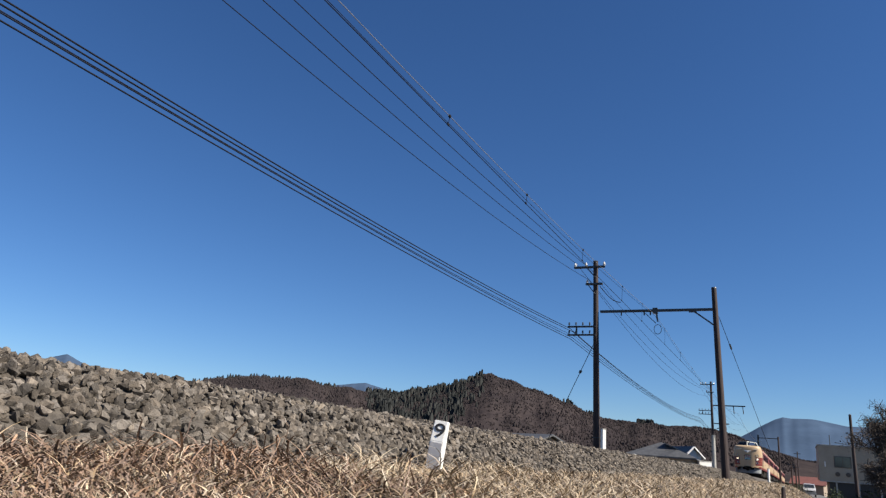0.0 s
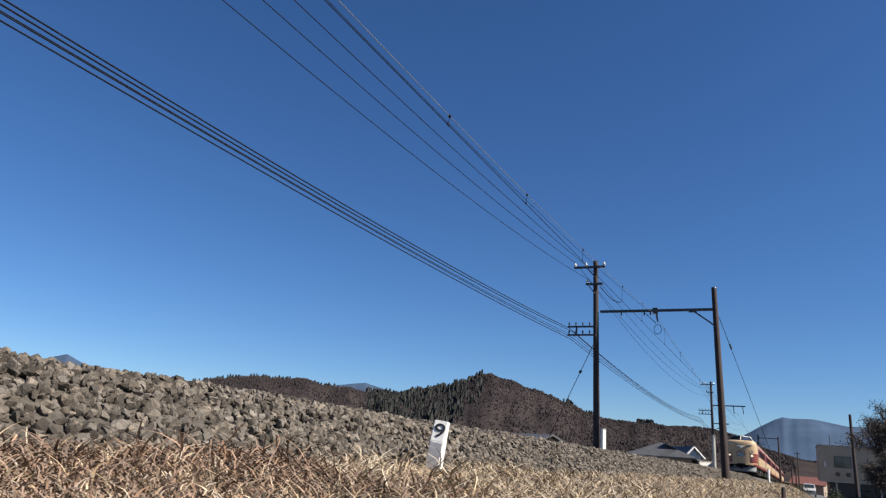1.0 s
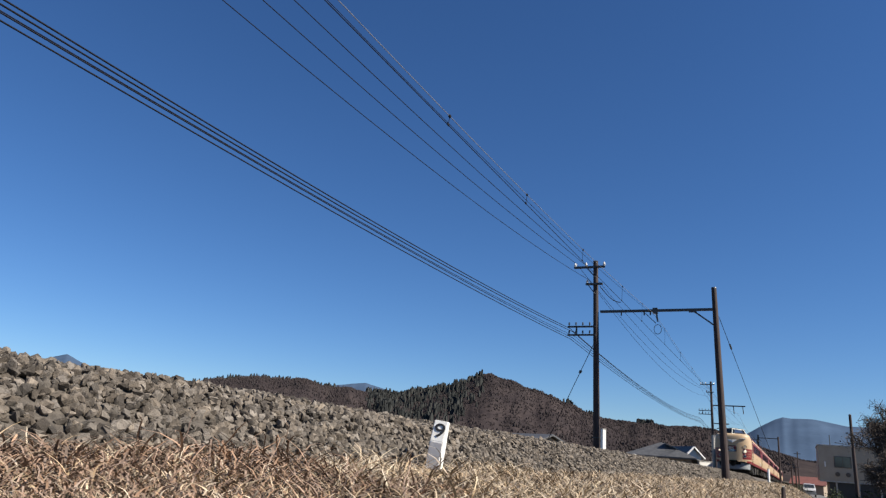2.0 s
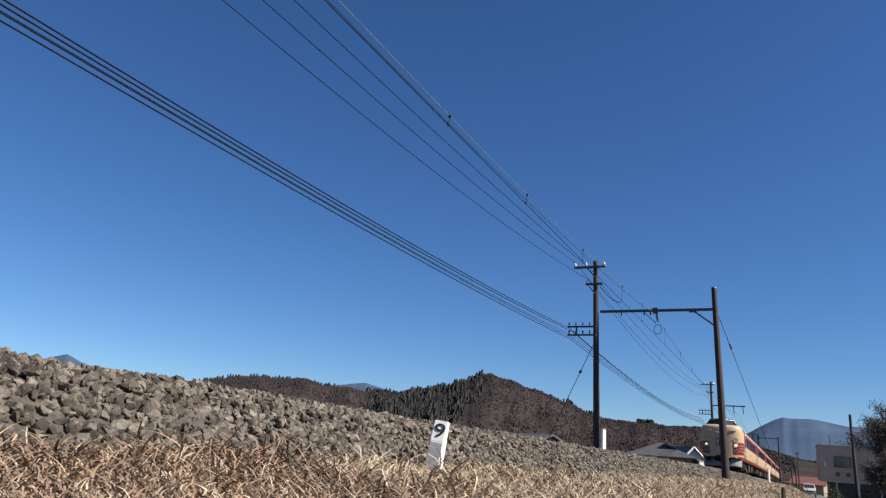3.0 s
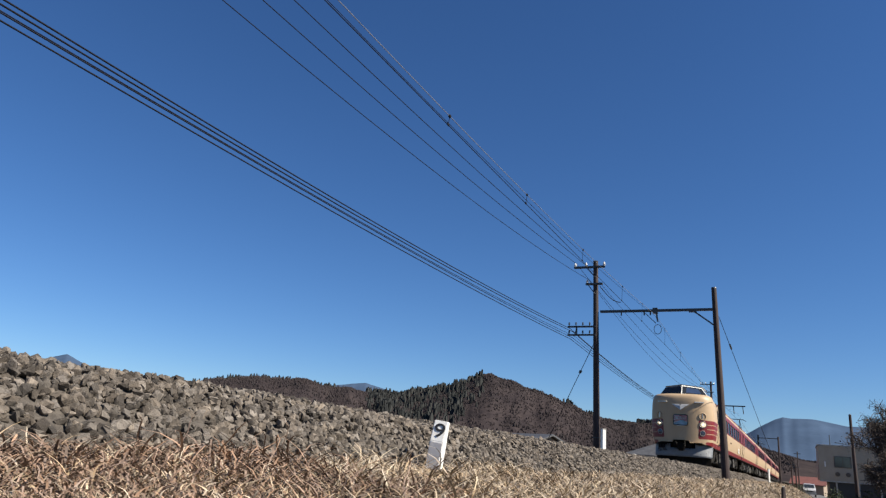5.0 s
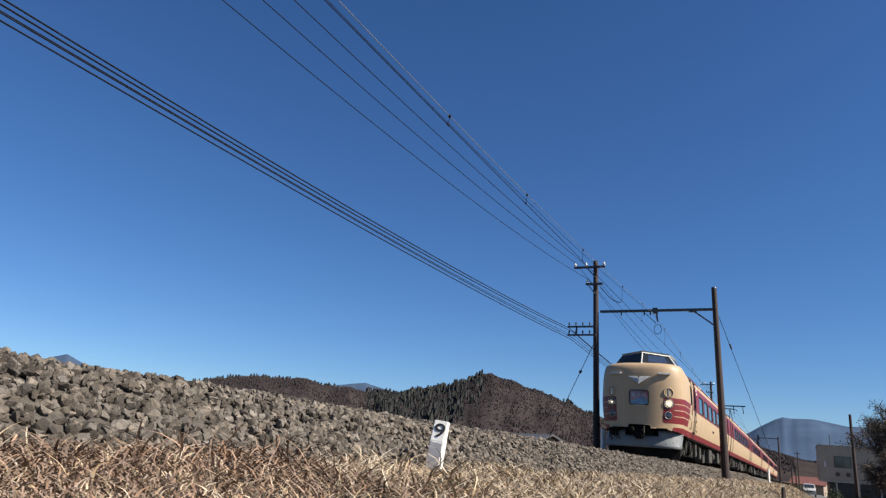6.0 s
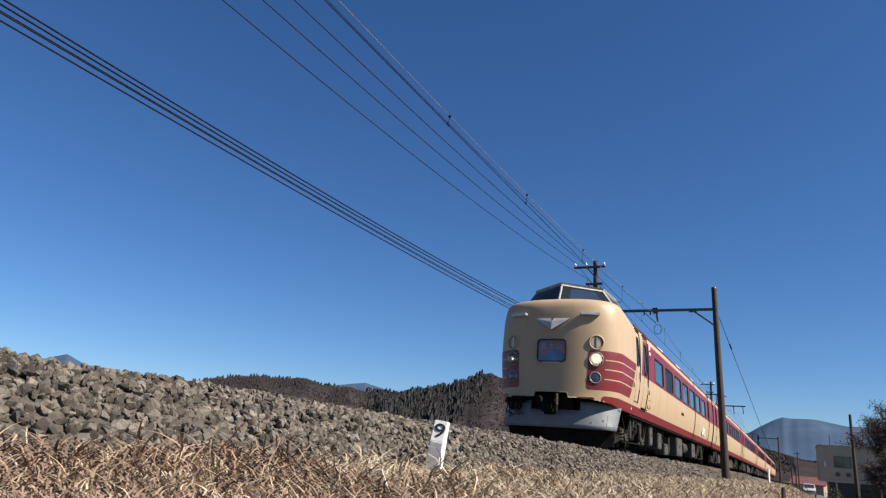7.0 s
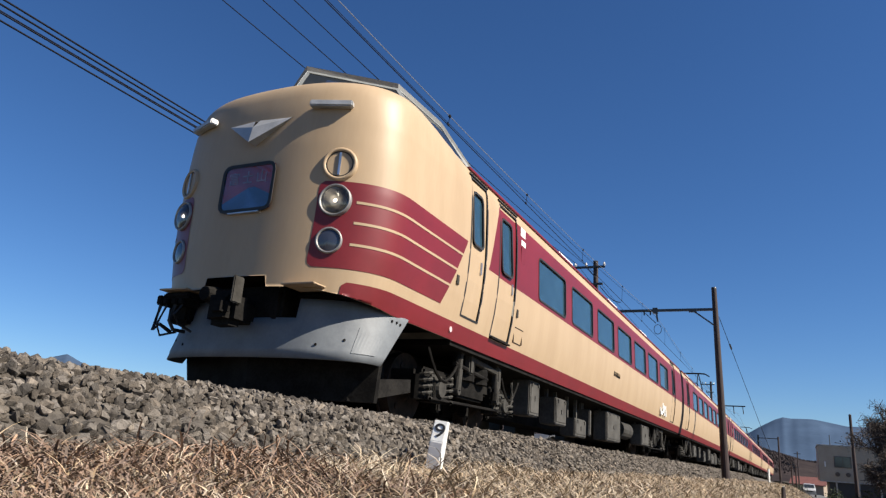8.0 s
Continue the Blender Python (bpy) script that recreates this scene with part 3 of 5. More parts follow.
ME_BOGIE, ME_WHEEL = bogie_mesh(), wheel_mesh()
ME_SPRING = bogie_fitting("axle_spring", axle_spring, M_undergrey)
ME_AXLEBOX, ME_DAMPER, ME_ANCHOR = bogie_fitting("axle_box", axle_box, M_undergrey), bogie_fitting("damper", damper, M_undergrey), bogie_fitting("bolster_anchor", anchor, M_undergrey)
WHEELS = []


def add_bogie(car, s):
    b = put("bogie", ME_BOGIE, car, "dark dusty steel bogie")
    b.location = (0, s, 0)
    for y in (-1.05, 1.05):
        w = put("wheelset", ME_WHEEL, b, "brown steel wheels on an axle")
        w.location = (0, y, 0.43)
        WHEELS.append((w, y))
    for side in (1, -1):
        for y in (-1.05, 1.05):
            put("axle_box", ME_AXLEBOX, b, "dusty axle box with a round cover").matrix_local = pose(side * 1.04, y, 0.43, 0, 0, 0 if side > 0 else 180)
            for d in (-0.28, 0.28):
                put("axle_spring", ME_SPRING, b).matrix_local = pose(side * 1.08, y + d, 0.43)
        for y in (-0.62, 0.62):
            put("damper", ME_DAMPER, b).matrix_local = pose(side * 1.17, y, 0.70, 6 if y > 0 else -6)
        put("bolster_anchor", ME_ANCHOR, b, "grey steel bolster anchor arm").matrix_local = pose(side * 1.16, 0.25, 0.0, 0, 0, 0 if side > 0 else 180)


def equipment_box(car, side, a, b, z0, z1, face, material):
    """A box hung under the floor on two straps, with a lid, hinges and a latch on its outer face."""
    xa, xb = sorted((side * face, side * (face - 0.30)))
    bm = box(xa, xb, a, b, z0, z1, 0.018)
    w = b - a
    if w > 0.3:
        x0, x1 = sorted((side * (face - 0.004), side * (face + 0.010)))
        add_box(bm, x0, x1, a + 0.05, b - 0.05, z0 + 0.05, z1 - 0.05, 0.004)
        for u in (0.2, 0.8):
            x0, x1 = sorted((side * (face + 0.006), side * (face + 0.024)))
            add_box(bm, x0, x1, a + w * u - 0.02, a + w * u + 0.02, z1 - 0.09, z1 - 0.03)
        add_box(bm, x0, x1, a + w * 0.46, a + w * 0.54, (z0 + z1) / 2 - 0.035, (z0 + z1) / 2 + 0.035)
    for u in (0.12, 0.88):
        add_box(bm, side * (face - 0.2) - 0.03, side * (face - 0.2) + 0.03, a + w * u - 0.03, a + w * u + 0.03, z1 - 0.02, 0.95)
    part("equipment_box", bm, material, car, "weathered grey underfloor equipment box")


def underfloor(car, s0, s1, seed):
    rnd = random.Random(seed)
    for side in (1, -1):
        s = s0
        while s < s1 - 0.5:
            w = rnd.choice([0.4, 0.5, 0.7, 0.9, 1.3])
            if s + w > s1:
                break
            equipment_box(car, side, s, s + w, rnd.choice([0.25, 0.33, 0.37]), rnd.choice([0.70, 0.80, 0.88]), rnd.choice([1.20, 1.16]), rnd.choice([M_boxgrey, M_undergrey, M_boxgrey]))
            s += w + rnd.choice([0.35, 0.6, 0.9, 1.2])
        part("air_pipe", rod((side * 1.27, s0 - 1, 0.955), (side * 1.27, s1 + 1, 0.955), 0.020, seg=6), M_boxgrey, car, "pale conduit along the sill")


def roof_gear(car, spots):
    for s in spots:
        part("roof_vent", box(1.08, 1.30, s, s + 0.85, 3.20, 3.34, 0.03), M_white, car, "white box ventilator on the roof edge")
        part("roof_vent", box(-1.30, -1.08, s, s + 0.85, 3.20, 3.34, 0.03), M_white, car, "white box ventilator on the roof edge")


def pantograph(car, s):
    bm = bmesh.new()
    for x in (-0.55, 0.55):
        for y in (-0.75, 0.75):
            add_rod(bm, (x, s + y, 3.45), (x, s + y, 3.62), 0.06)
        add_rod(bm, (x, s - 0.8, 3.63), (x, s + 0.8, 3.63), 0.035)
        for sg in (-1, 1):
            add_rod(bm, (x, s + sg * 0.35, 3.66), (x * 0.8, s + sg * 1.15, 4.30), 0.03)
            add_rod(bm, (x * 0.8, s + sg * 1.15, 4.30), (x * 0.7, s + sg * 0.12, 4.93), 0.024)
    for sg in (-1, 1):
        add_rod(bm, (-0.44, s + sg * 1.15, 4.30), (0.44, s + sg * 1.15, 4.30), 0.022)
    p = part("pantograph", bm, M_under, car, "raised diamond pantograph")
    bm = bmesh.new()
    for sg in (-0.14, 0.14):
        add_tube(bm, [(-0.95, s + sg, 4.80), (-0.72, s + sg, 4.93), (-0.5, s + sg, 4.95), (0.5, s + sg, 4.95), (0.72, s + sg, 4.93), (0.95, s + sg, 4.80)], 0.025)
    part("collector_head", bm, M_under, p)


# nose of the leading car: plan outline at each height
def nose_front(z):
    return float(np.interp(z, [0.9, 2.6, 3.0, 3.18, 3.27, 3.33, 3.38, 3.42, 3.44], [0.26, 0.26, 0.272, 0.295, 0.325, 0.365, 0.43, 0.54, 0.68]))


NOSE_D, NOSE_P, NOSE_END = 0.85, 2.5, 2.555


def nose_w(z):
    return float(np.interp(z, [3.0, 3.16], [halfw(3.0), 1.405])) if 3.0 < z < 3.16 else halfw(z) if z <= 3.0 else float(np.interp(z, [3.16, 3.26, 3.33, 3.38, 3.42, 3.44], [1.405, 1.378, 1.338, 1.28, 1.20, 1.12]))


def nose_pt(q, z):
    sg, q = (1 if q >= 0 else -1), abs(q)
    w, s0 = nose_w(z), nose_front(z)
    if q <= 1:
        th = q * math.pi / 2
        return Vector((sg * w * max(math.sin(th), 0) ** (2 / NOSE_P), s0 + NOSE_D * (1 - max(math.cos(th), 0) ** (2 / NOSE_P)), z))
    w -= (q - 1) ** 2 * max(0.0, w - max(halfw(z), 1.0))
    return Vector((sg * w, s0 + NOSE_D + (NOSE_END - s0 - NOSE_D) * (q - 1), z))


def nose_n(q, z):
    a = nose_pt(min(q + 0.01, 1.99), z) - nose_pt(q - 0.01, z)
    b = nose_pt(q, z + 0.01) - nose_pt(q, z - 0.01)
    n = a.cross(b)
    return n.normalized()


def nose_q(s, z):
    """The outline's parameter at s on the straight flank."""
    e = nose_front(z) + NOSE_D
    return 1 + (s - e) / (NOSE_END - e)


LAMP_Q = 0.4216


def lamp_hole(p):
    """Whether a point of the nose lies in the opening of a headlight."""
    c = nose_pt(LAMP_Q, 1.978)
    return math.hypot(abs(p[0]) - c.x, p[2] - c.z) < 0.138


def nose_patch(name, parent, material, q0, q1, z0, z1, off, side, nq=26, nz=10, label="", round_in=0.0, lift=None):
    """A painted or fitted field that follows the nose, off metres proud of it. q0 and q1 are functions of z."""
    verts, faces = [], []
    for j in range(nz + 1):
        v = j / nz
        z = z0 + (z1 - z0) * v
        cut = 0.0
        if round_in:
            e = min(z - z0, z1 - z)
            cut = 0.03 * (1 - math.sqrt(max(0.0, 1 - (1 - min(e / round_in, 1)) ** 2)))
        for i in range(nq + 1):
            q = (q0(z) + cut) + (q1(z) - q0(z) - cut) * i / nq
            zz = max(z, 0.985 + lift(q)) if lift else z
            p = nose_pt(q, zz) + nose_n(q, zz) * off
            verts.append((p.x * side, p.y, p.z))
    for j in range(nz):
        for i in range(nq):
            f = (j * (nq + 1) + i, j * (nq + 1) + i + 1, (j + 1) * (nq + 1) + i + 1, (j + 1) * (nq + 1) + i)
            if lamp_hole([sum(verts[k][c] for k in f) / 4 for c in range(3)]):
                continue
            faces.append(f if side > 0 else f[::-1])
    return put(name, mesh_of(name, verts, faces, material, smooth=True), parent, label)


def frame_at(side, q, z, out=0.0, straight=0.6):
    """A pose on the nose whose +z points out of the surface, turned partly to straight ahead."""
    p, n = nose_pt(q, z), nose_n(q, z)
    n = (n * (1 - straight) + Vector((0, -1, 0)) * straight).normalized()
    p = p + n * out
    p.x, n.x = p.x * side, n.x * side
    return Matrix.Translation(p) @ n.to_track_quat("Z", "Y").to_matrix().to_4x4()


def lathe(prof, seg=28):
    """A turned surface from (radius, height) pairs."""
    verts, faces = [], []
    for r, h in prof:
        for k in range(seg):
            a = 2 * math.pi * k / seg
            verts.append((r * math.cos(a), r * math.sin(a), h))
    for j in range(len(prof) - 1):
        for k in range(seg):
            faces.append((j * seg + k, j * seg + (k + 1) % seg, (j + 1) * seg + (k + 1) % seg, (j + 1) * seg + k))
    return verts, faces


def head_lamp(car, side, q, z):
    m = frame_at(side, q, z, 0.022, 0.35)
    h = put("headlight", mesh_of("headlight_bezel", *lathe([(0.164, -0.04), (0.164, 0.010), (0.157, 0.018), (0.148, 0.017), (0.140, 0.004), (0.130, -0.02)]), M_bezel, smooth=True), car, "round headlight in a bright metal bezel")
    h.matrix_local = m
    put("reflector", mesh_of("reflector", *lathe([(0.003, -0.088)] + [(r, -0.088 + r * r / 0.19) for r in (0.02, 0.04, 0.06, 0.08, 0.10, 0.12, 0.130)]), M_mirror, smooth=True), h)
    bm = bmesh.new()
    bmesh.ops.create_uvsphere(bm, u_segments=12, v_segments=8, radius=0.016, matrix=Matrix.Translation((0, 0, -0.040)))
    part("bulb", bm, M_lamp, h, "lit headlamp bulb", True)
    g = put("lens", mesh_of("lens", *lathe([(0.140, 0.006), (0.10, 0.022), (0.06, 0.030), (0.002, 0.034)]), M_lens, smooth=True), h)
    g.visible_shadow = False


def tail_lamp(car, side, q, z):
    h = put("tail_light", mesh_of("tail_bezel", *lathe([(0.132, -0.04), (0.132, 0.006), (0.124, 0.014), (0.112, 0.012), (0.106, -0.01)]), M_bezel, smooth=True), car, "unlit round tail light in a bright bezel")
    h.matrix_local = frame_at(side, q, z, 0.012, 0.15)
    put("lens", mesh_of("tail_lens", *lathe([(0.104, 0.0), (0.07, 0.008), (0.002, 0.012)]), glassy("tail_glass", (0.06, 0.07, 0.10), 0.05, 0.3), smooth=True), h, "dark blue-grey lens")


def horn_cover(car, side, q, z):
    h = put("horn_cover", mesh_of("horn_ring", *lathe([(0.178, -0.04), (0.176, -0.004), (0.162, 0.008), (0.142, 0.004), (0.135, -0.02)]), M_cream, smooth=True), car, "round cream horn cover with a centre bar")
    h.matrix_local = frame_at(side, q, z, 0.020, 0.1)
    put("disc", mesh_of("horn_disc", *lathe([(0.133, -0.012), (0.002, -0.012)]), M_cream), h)
    put("groove", mesh_of("horn_groove", *lathe([(0.138, -0.008), (0.126, -0.006)]), M_gasket), h)
    part("centre_bar", box(-0.012, 0.012, -0.12, 0.12, -0.012, 0.006, 0.003), M_chrome, h)


def sign_text(body, size, m, material, name, parent):
    cu = bpy.data.curves.new(name, "FONT")
    cu.body, cu.size, cu.extrude, cu.align_x, cu.align_y = body, size, 0.002, "CENTER", "CENTER"
    cu.materials.append(material)
    ob = new(name, cu)
    ob.parent = parent
    ob.matrix_local = m
    return ob


def lead_car():
    car = thing("train_car", "leading express train car in cream and dark red", "train car", "cars of the train")
    qs = [q * 0.0125 for q in range(-88, 89)]
    qs = [-2.0, -1.7, -1.4] + qs + [1.4, 1.7, 2.0]
    zs = [0.98, 1.02, 1.08, 1.14, 1.2] + [round(v, 3) for v in np.arange(1.23, 2.90, 0.03)] + [2.9, 3.0, 3.08, 3.15, 3.2, 3.25, 3.29, 3.33, 3.37, 3.40, 3.425, 3.44]
    verts, faces = [], []
    lift = lambda q: 0.24 if abs(q) < 0.13 else float(np.interp(abs(q), [0.30, 0.56, 0.70, 1.0], [0.13, 0.085, 0.05, 0.0]))
    for z in zs:
        for q in qs:
            zz = max(z, 0.98 + lift(q)) if z < 1.24 else z
            verts.append(nose_pt(q, zz))
    n = len(qs)
    for j in range(len(zs) - 1):
        for i in range(n - 1):
            f = (j * n + i, j * n + i + 1, (j + 1) * n + i + 1, (j + 1) * n + i)
            if not lamp_hole(sum((verts[k] for k in f), Vector()) / 4):
                faces.append(f)
    faces.append(tuple(range((len(zs) - 1) * n, len(zs) * n)))
    put("nose", mesh_of("nose", verts, faces, M_cream, smooth=True), car, "rounded cream-painted cab front")
    part("nose_floor", box(-1.2, 1.2, 0.75, 2.62, 1.08, 1.13), M_under, car)
    for side in (1, -1):
        end = lambda z: nose_q(float(np.interp(z, [1.31, 2.18], [2.03, 2.50])), z)
        nose_patch("red_field", car, M_red, lambda z: 0.322, end, 1.31, 2.18, 0.004, side, 80, 28, "dark red field round the headlights", 0.09)
        for z in (1.975, 1.765, 1.55):
            nose_patch("trim_stripe", car, M_cream, lambda zz: 0.548, end, z - 0.013, z + 0.013, 0.008, side, 34, 1, "thin cream stripe across the red field")
        nose_patch("sill_band", car, M_red, lambda z: 0.555, lambda z: 1.995, 0.985, 1.185, 0.007, side, 90, 6, "dark red band along the sill", 0.04, lift)
        head_lamp(car, side, LAMP_Q, 1.978)
        tail_lamp(car, side, LAMP_Q, 1.573)
        horn_cover(car, side, LAMP_Q, 2.36)
        # grab rail on the brow
        a, b = nose_pt(0.235, 3.0) + nose_n(0.235, 3.0) * 0.06, nose_pt(0.47, 3.0) + nose_n(0.47, 3.0) * 0.05
        bm = bmesh.new()
        d = b - a
        mm = Matrix.Translation((a + b) / 2) @ d.to_track_quat("X", "Z").to_matrix().to_4x4()
        r = bmesh.ops.create_cube(bm, size=1, matrix=mm @ Matrix.Diagonal((d.length, 0.09, 0.065, 1)))
        bmesh.ops.bevel(bm, geom=list(bm.edges), offset=0.012, segments=2, affect="EDGES")
        for q in (0.27, 0.43):
            add_rod(bm, nose_pt(q, 3.0), nose_pt(q, 3.0) + nose_n(q, 3.0) * 0.07, 0.02)
        if side < 0:
            bmesh.ops.scale(bm, vec=(-1, 1, 1), verts=bm.verts)
            bmesh.ops.reverse_faces(bm, faces=bm.faces)
        part("marker_lamp_bar", bm, M_alu, car, "bright metal bar on the brow")
        # footstep under the front
        x0, x1 = sorted((side * 0.60, side * 0.98))
        part("footstep", box(x0, x1, 0.24, 0.55, 1.112, 1.128, 0.004), M_cream, car)
    # destination window
    sg = put("sign_window", ring_mesh("sign_gasket", 0.62, 0.46, 0.035, 0.03, M_gasket, 0.06), car, "dark-framed train name sign window")
    sg.matrix_local = Matrix.Translation((0, 0.228, 2.15)) @ pose(0, 0, 0, 0, 0, -90)
    me = mesh_of("sign_sheet", [(0.0, -0.32, -0.24), (0.0, 0.32, -0.24), (0.0, 0.32, 0.24), (0.0, -0.32, 0.24)], [(0, 1, 2, 3)], M_signred)
    sheet = put("sign_sheet", me, sg, "red name sheet with a mountain")
    sheet.location = (-0.016, 0, 0)
    me = mesh_of("mountain", [(0.004, -0.32, -0.24), (0.004, 0.32, -0.24), (0.004, 0.32, -0.10), (0.004, 0.10, 0.0), (0.004, 0.02, 0.0), (0.004, -0.32, -0.16)], [(0, 1, 2, 3, 4, 5)], M_signblue)
    put("mountain", me, sheet, "blue mountain on the sign")
    for k, ch in enumerate("富士山"):
        sign_text(ch, 0.15, Matrix.Translation((0.006, -0.19 + 0.18 * k, 0.10)) @ Matrix(((0, 0, 1, 0), (1, 0, 0, 0), (0, 1, 0, 0), (0, 0, 0, 1))), M_signpale, "lettering", sheet)
    gp = put("sign_glass", pane_mesh("sign_glass", 0.62, 0.46, M_lens), sg)
    gp.location = (0.0, 0, 0)
    gp.visible_shadow = False
    part("sign_ledge", box(-0.2, 0.2, 0.215, 0.265, 1.872, 1.885, 0.004), M_chrome, car)
    # winged emblem
    y = 0.245
    for side in (1, -1):
        vs = [(0, y - 0.10, 2.62), (side * 0.41, y + 0.03, 2.90), (side * 0.03, y - 0.01, 2.90), (0, y - 0.07, 2.80), (0, y + 0.08, 2.62), (side * 0.41, y + 0.10, 2.90), (0, y + 0.1, 2.90)]
        f = [(0, 1, 3), (1, 2, 3), (0, 4, 5, 1), (1, 5, 6, 2)]
        put("emblem_wing", mesh_of("emblem_wing", vs, [q if side > 0 else q[::-1] for q in f], M_alu), car, "bright triangular winged emblem")
    # raised cab
    B0, B1, B2 = (0, 0.66, 3.42), (1.17, 1.46, 3.40), (1.24, 2.75, 3.30)
    T0, T1, T2 = (0, 0.90, 3.87), (0.86, 1.54, 3.83), (0.92, 2.60, 3.82)
    rear = [(0.0, 4.6, 3.47), (1.05, 4.3, 3.34)]
    for side in (1, -1):
        mx = lambda p: Vector((p[0] * side, p[1], p[2]))
        for nm, a, b, c, d in (("windscreen", B0, B1, T1, T0), ("cab_side_window", B1, B2, T2, T1)):
            quad = [mx(p) for p in (a, b, c, d)]
            nn = (quad[1] - quad[0]).cross(quad[3] - quad[0]).normalized() * side
            vs = [p for p in quad] + [p - nn * 0.012 for p in quad]
            f = [(0, 1, 2, 3), (7, 6, 5, 4)]
            gl = put(nm, mesh_of(nm, vs, [q if side > 0 else q[::-1] for q in f], M_cabglass), car, "dark tinted cab window")
            gl.visible_shadow = False
            bm = bmesh.new()
            cen = sum(quad, Vector()) / 4
            for p, r in zip(quad, quad[1:] + quad[:1]):
                u = (r - p).normalized()
                inw = (cen - (p + r) / 2)
                inw = (inw - u * inw.dot(u)).normalized() * 0.036
                vv = [bm.verts.new(v + nn * 0.006) for v in (p, r, r + inw, p + inw)]
                ww = [bm.verts.new(v - nn * 0.02) for v in (p, r, r + inw, p + inw)]
                bm.faces.new(vv), bm.faces.new(ww[::-1])
                for k in range(4):
                    bm.faces.new((vv[k], ww[k], ww[(k + 1) % 4], vv[(k + 1) % 4]))
            bmesh.ops.recalc_face_normals(bm, faces=bm.faces)
            part("window_frame", bm, M_cabframe, gl, "grey metal window surround")
    mir = lambda p: (-p[0], p[1], p[2])
    up = lambda p: (p[0] * 1.02, p[1] - 0.03, p[2] + 0.05)
    top = [T0, T1, T2, rear[1], rear[0], mir(rear[1]), mir(T2), mir(T1)]
    vs = [up(p) if i in (0, 1, 2, 6, 7) else p for i, p in enumerate(top)] + [T0, T1, T2, mir(T2), mir(T1), B2, mir(B2)]
    fs = [(0, 1, 7), (1, 2, 6, 7), (2, 3, 4, 5, 6), (0, 8, 9, 1), (1, 9, 10, 2), (0, 7, 12, 8), (7, 6, 11, 12), (2, 10, 13, 3), (6, 5, 14, 11)]
    put("cab_roof", mesh_of("cab_roof", vs, fs, M_roof), car, "grey raised cab roof")
    part("cab_back", box(-0.9, 0.9, 2.45, 2.6, 3.2, 3.88), M_inside, car)
    part("instrument_desk", box(-0.9, 0.9, 1.15, 1.5, 3.2, 3.5), M_under, car)
    # skirt and coupler
    for nm, z0, z1, f, w, s0, d, e in (("front_skirt", 0.46, 1.05, M_skirt, 0, 0, 0, 0),):
        verts, faces = [], []
        nq, nz = 40, 6
        for j in range(nz + 1):
            v = j / nz
            z = z0 + (z1 - z0) * v
            ww, sa, dd = 1.30 + 0.02 * v, 0.46 + 0.06 * v, 0.50 + 0.40 * v
            tail = 0.06 + 0.02 * v
            for i in range(-nq, nq + 1):
                q = i / nq * 1.25
                g = -1 if q < 0 else 1
                q = abs(q)
                th = min(q, 1) * math.pi / 2
                verts.append((g * ww * math.sin(th) ** 0.82, sa + dd * (1 - max(math.cos(th), 0) ** 0.82) + (max(q - 1, 0) / 0.25) * tail, z))
        m = 2 * nq + 1
        for j in range(nz):
            for i in range(m - 1):
                cx = abs(i - nq) / nq * 1.25
                if j >= 4 and cx < 0.22:
                    continue
                faces.append((j * m + i, j * m + i + 1, (j + 1) * m + i + 1, (j + 1) * m + i))
        sk = put(nm, mesh_of(nm, verts, faces, f, smooth=True), car, "pale blue-grey steel front skirt")
        md = sk.modifiers.new("thick", "SOLIDIFY")
        md.thickness, md.offset = 0.02, 0
        def skirt_pt(sd, q, z, off):
            v = (z - z0) / (z1 - z0)
            th = q * math.pi / 2
            p = Vector(((1.30 + 0.02 * v) * math.sin(th) ** 0.82, 0.46 + 0.06 * v + (0.50 + 0.40 * v) * (1 - math.cos(th) ** 0.82), z))
            out = Vector((math.sin(th), -math.cos(th), 0)) * off
            return (sd * (p.x + out.x), p.y + out.y, p.z)
        for sd in (1, -1):
            vs = [skirt_pt(sd, 0.66 + 0.03 * k, z, o) for o in (0.018, 0.0) for z in (0.54, 0.56, 0.78, 0.80) for k in range(9)]
            fs = [(r * 9 + k, r * 9 + k + 1, r * 9 + k + 10, r * 9 + k + 9) for r in range(3) for k in range(8)]
            edge = [r * 9 for r in range(4)] + [27 + k for k in range(1, 9)] + [r * 9 + 8 for r in (2, 1, 0)] + [k for k in range(7, 0, -1)]
            fs += [(a, b, b + 36, a + 36) for a, b in zip(edge, edge[1:] + edge[:1])]
            put("skirt_hatch", mesh_of("skirt_hatch", vs, [q if sd > 0 else q[::-1] for q in fs], M_skirt), sk, "raised hatch cover on the skirt")
            for q, z in ((0.58, 0.66), (0.40, 0.60), (0.90, 0.93), (0.95, 0.93), (0.99, 0.92)):
                a, b = skirt_pt(sd, q, z, 0.0), skirt_pt(sd, q, z, 0.02)
                part("skirt_bolt", rod(a, b, 0.014, seg=6), M_under, sk)
    for sd in (1, -1):
        a = [(0, 0.66, 0.10), (sd * 1.22, 1.10, 0.12), (sd * 1.28, 1.05, 0.56), (0, 0.62, 0.56)]
        vs = a + [(x, y + 0.06, z) for x, y, z in a]
        fs = [(0, 1, 2, 3), (7, 6, 5, 4), (0, 4, 5, 1), (1, 5, 6, 2), (2, 6, 7, 3), (3, 7, 4, 0)]
        put("plough_plate", mesh_of("plough_plate", vs, [f if sd > 0 else f[::-1] for f in fs], M_under), car, "black snow plough plate under the skirt")
        part("plough_stay", box(min(sd * 0.5, sd * 0.6), max(sd * 0.5, sd * 0.6), 0.9, 1.6, 0.2, 0.9), M_under, car)
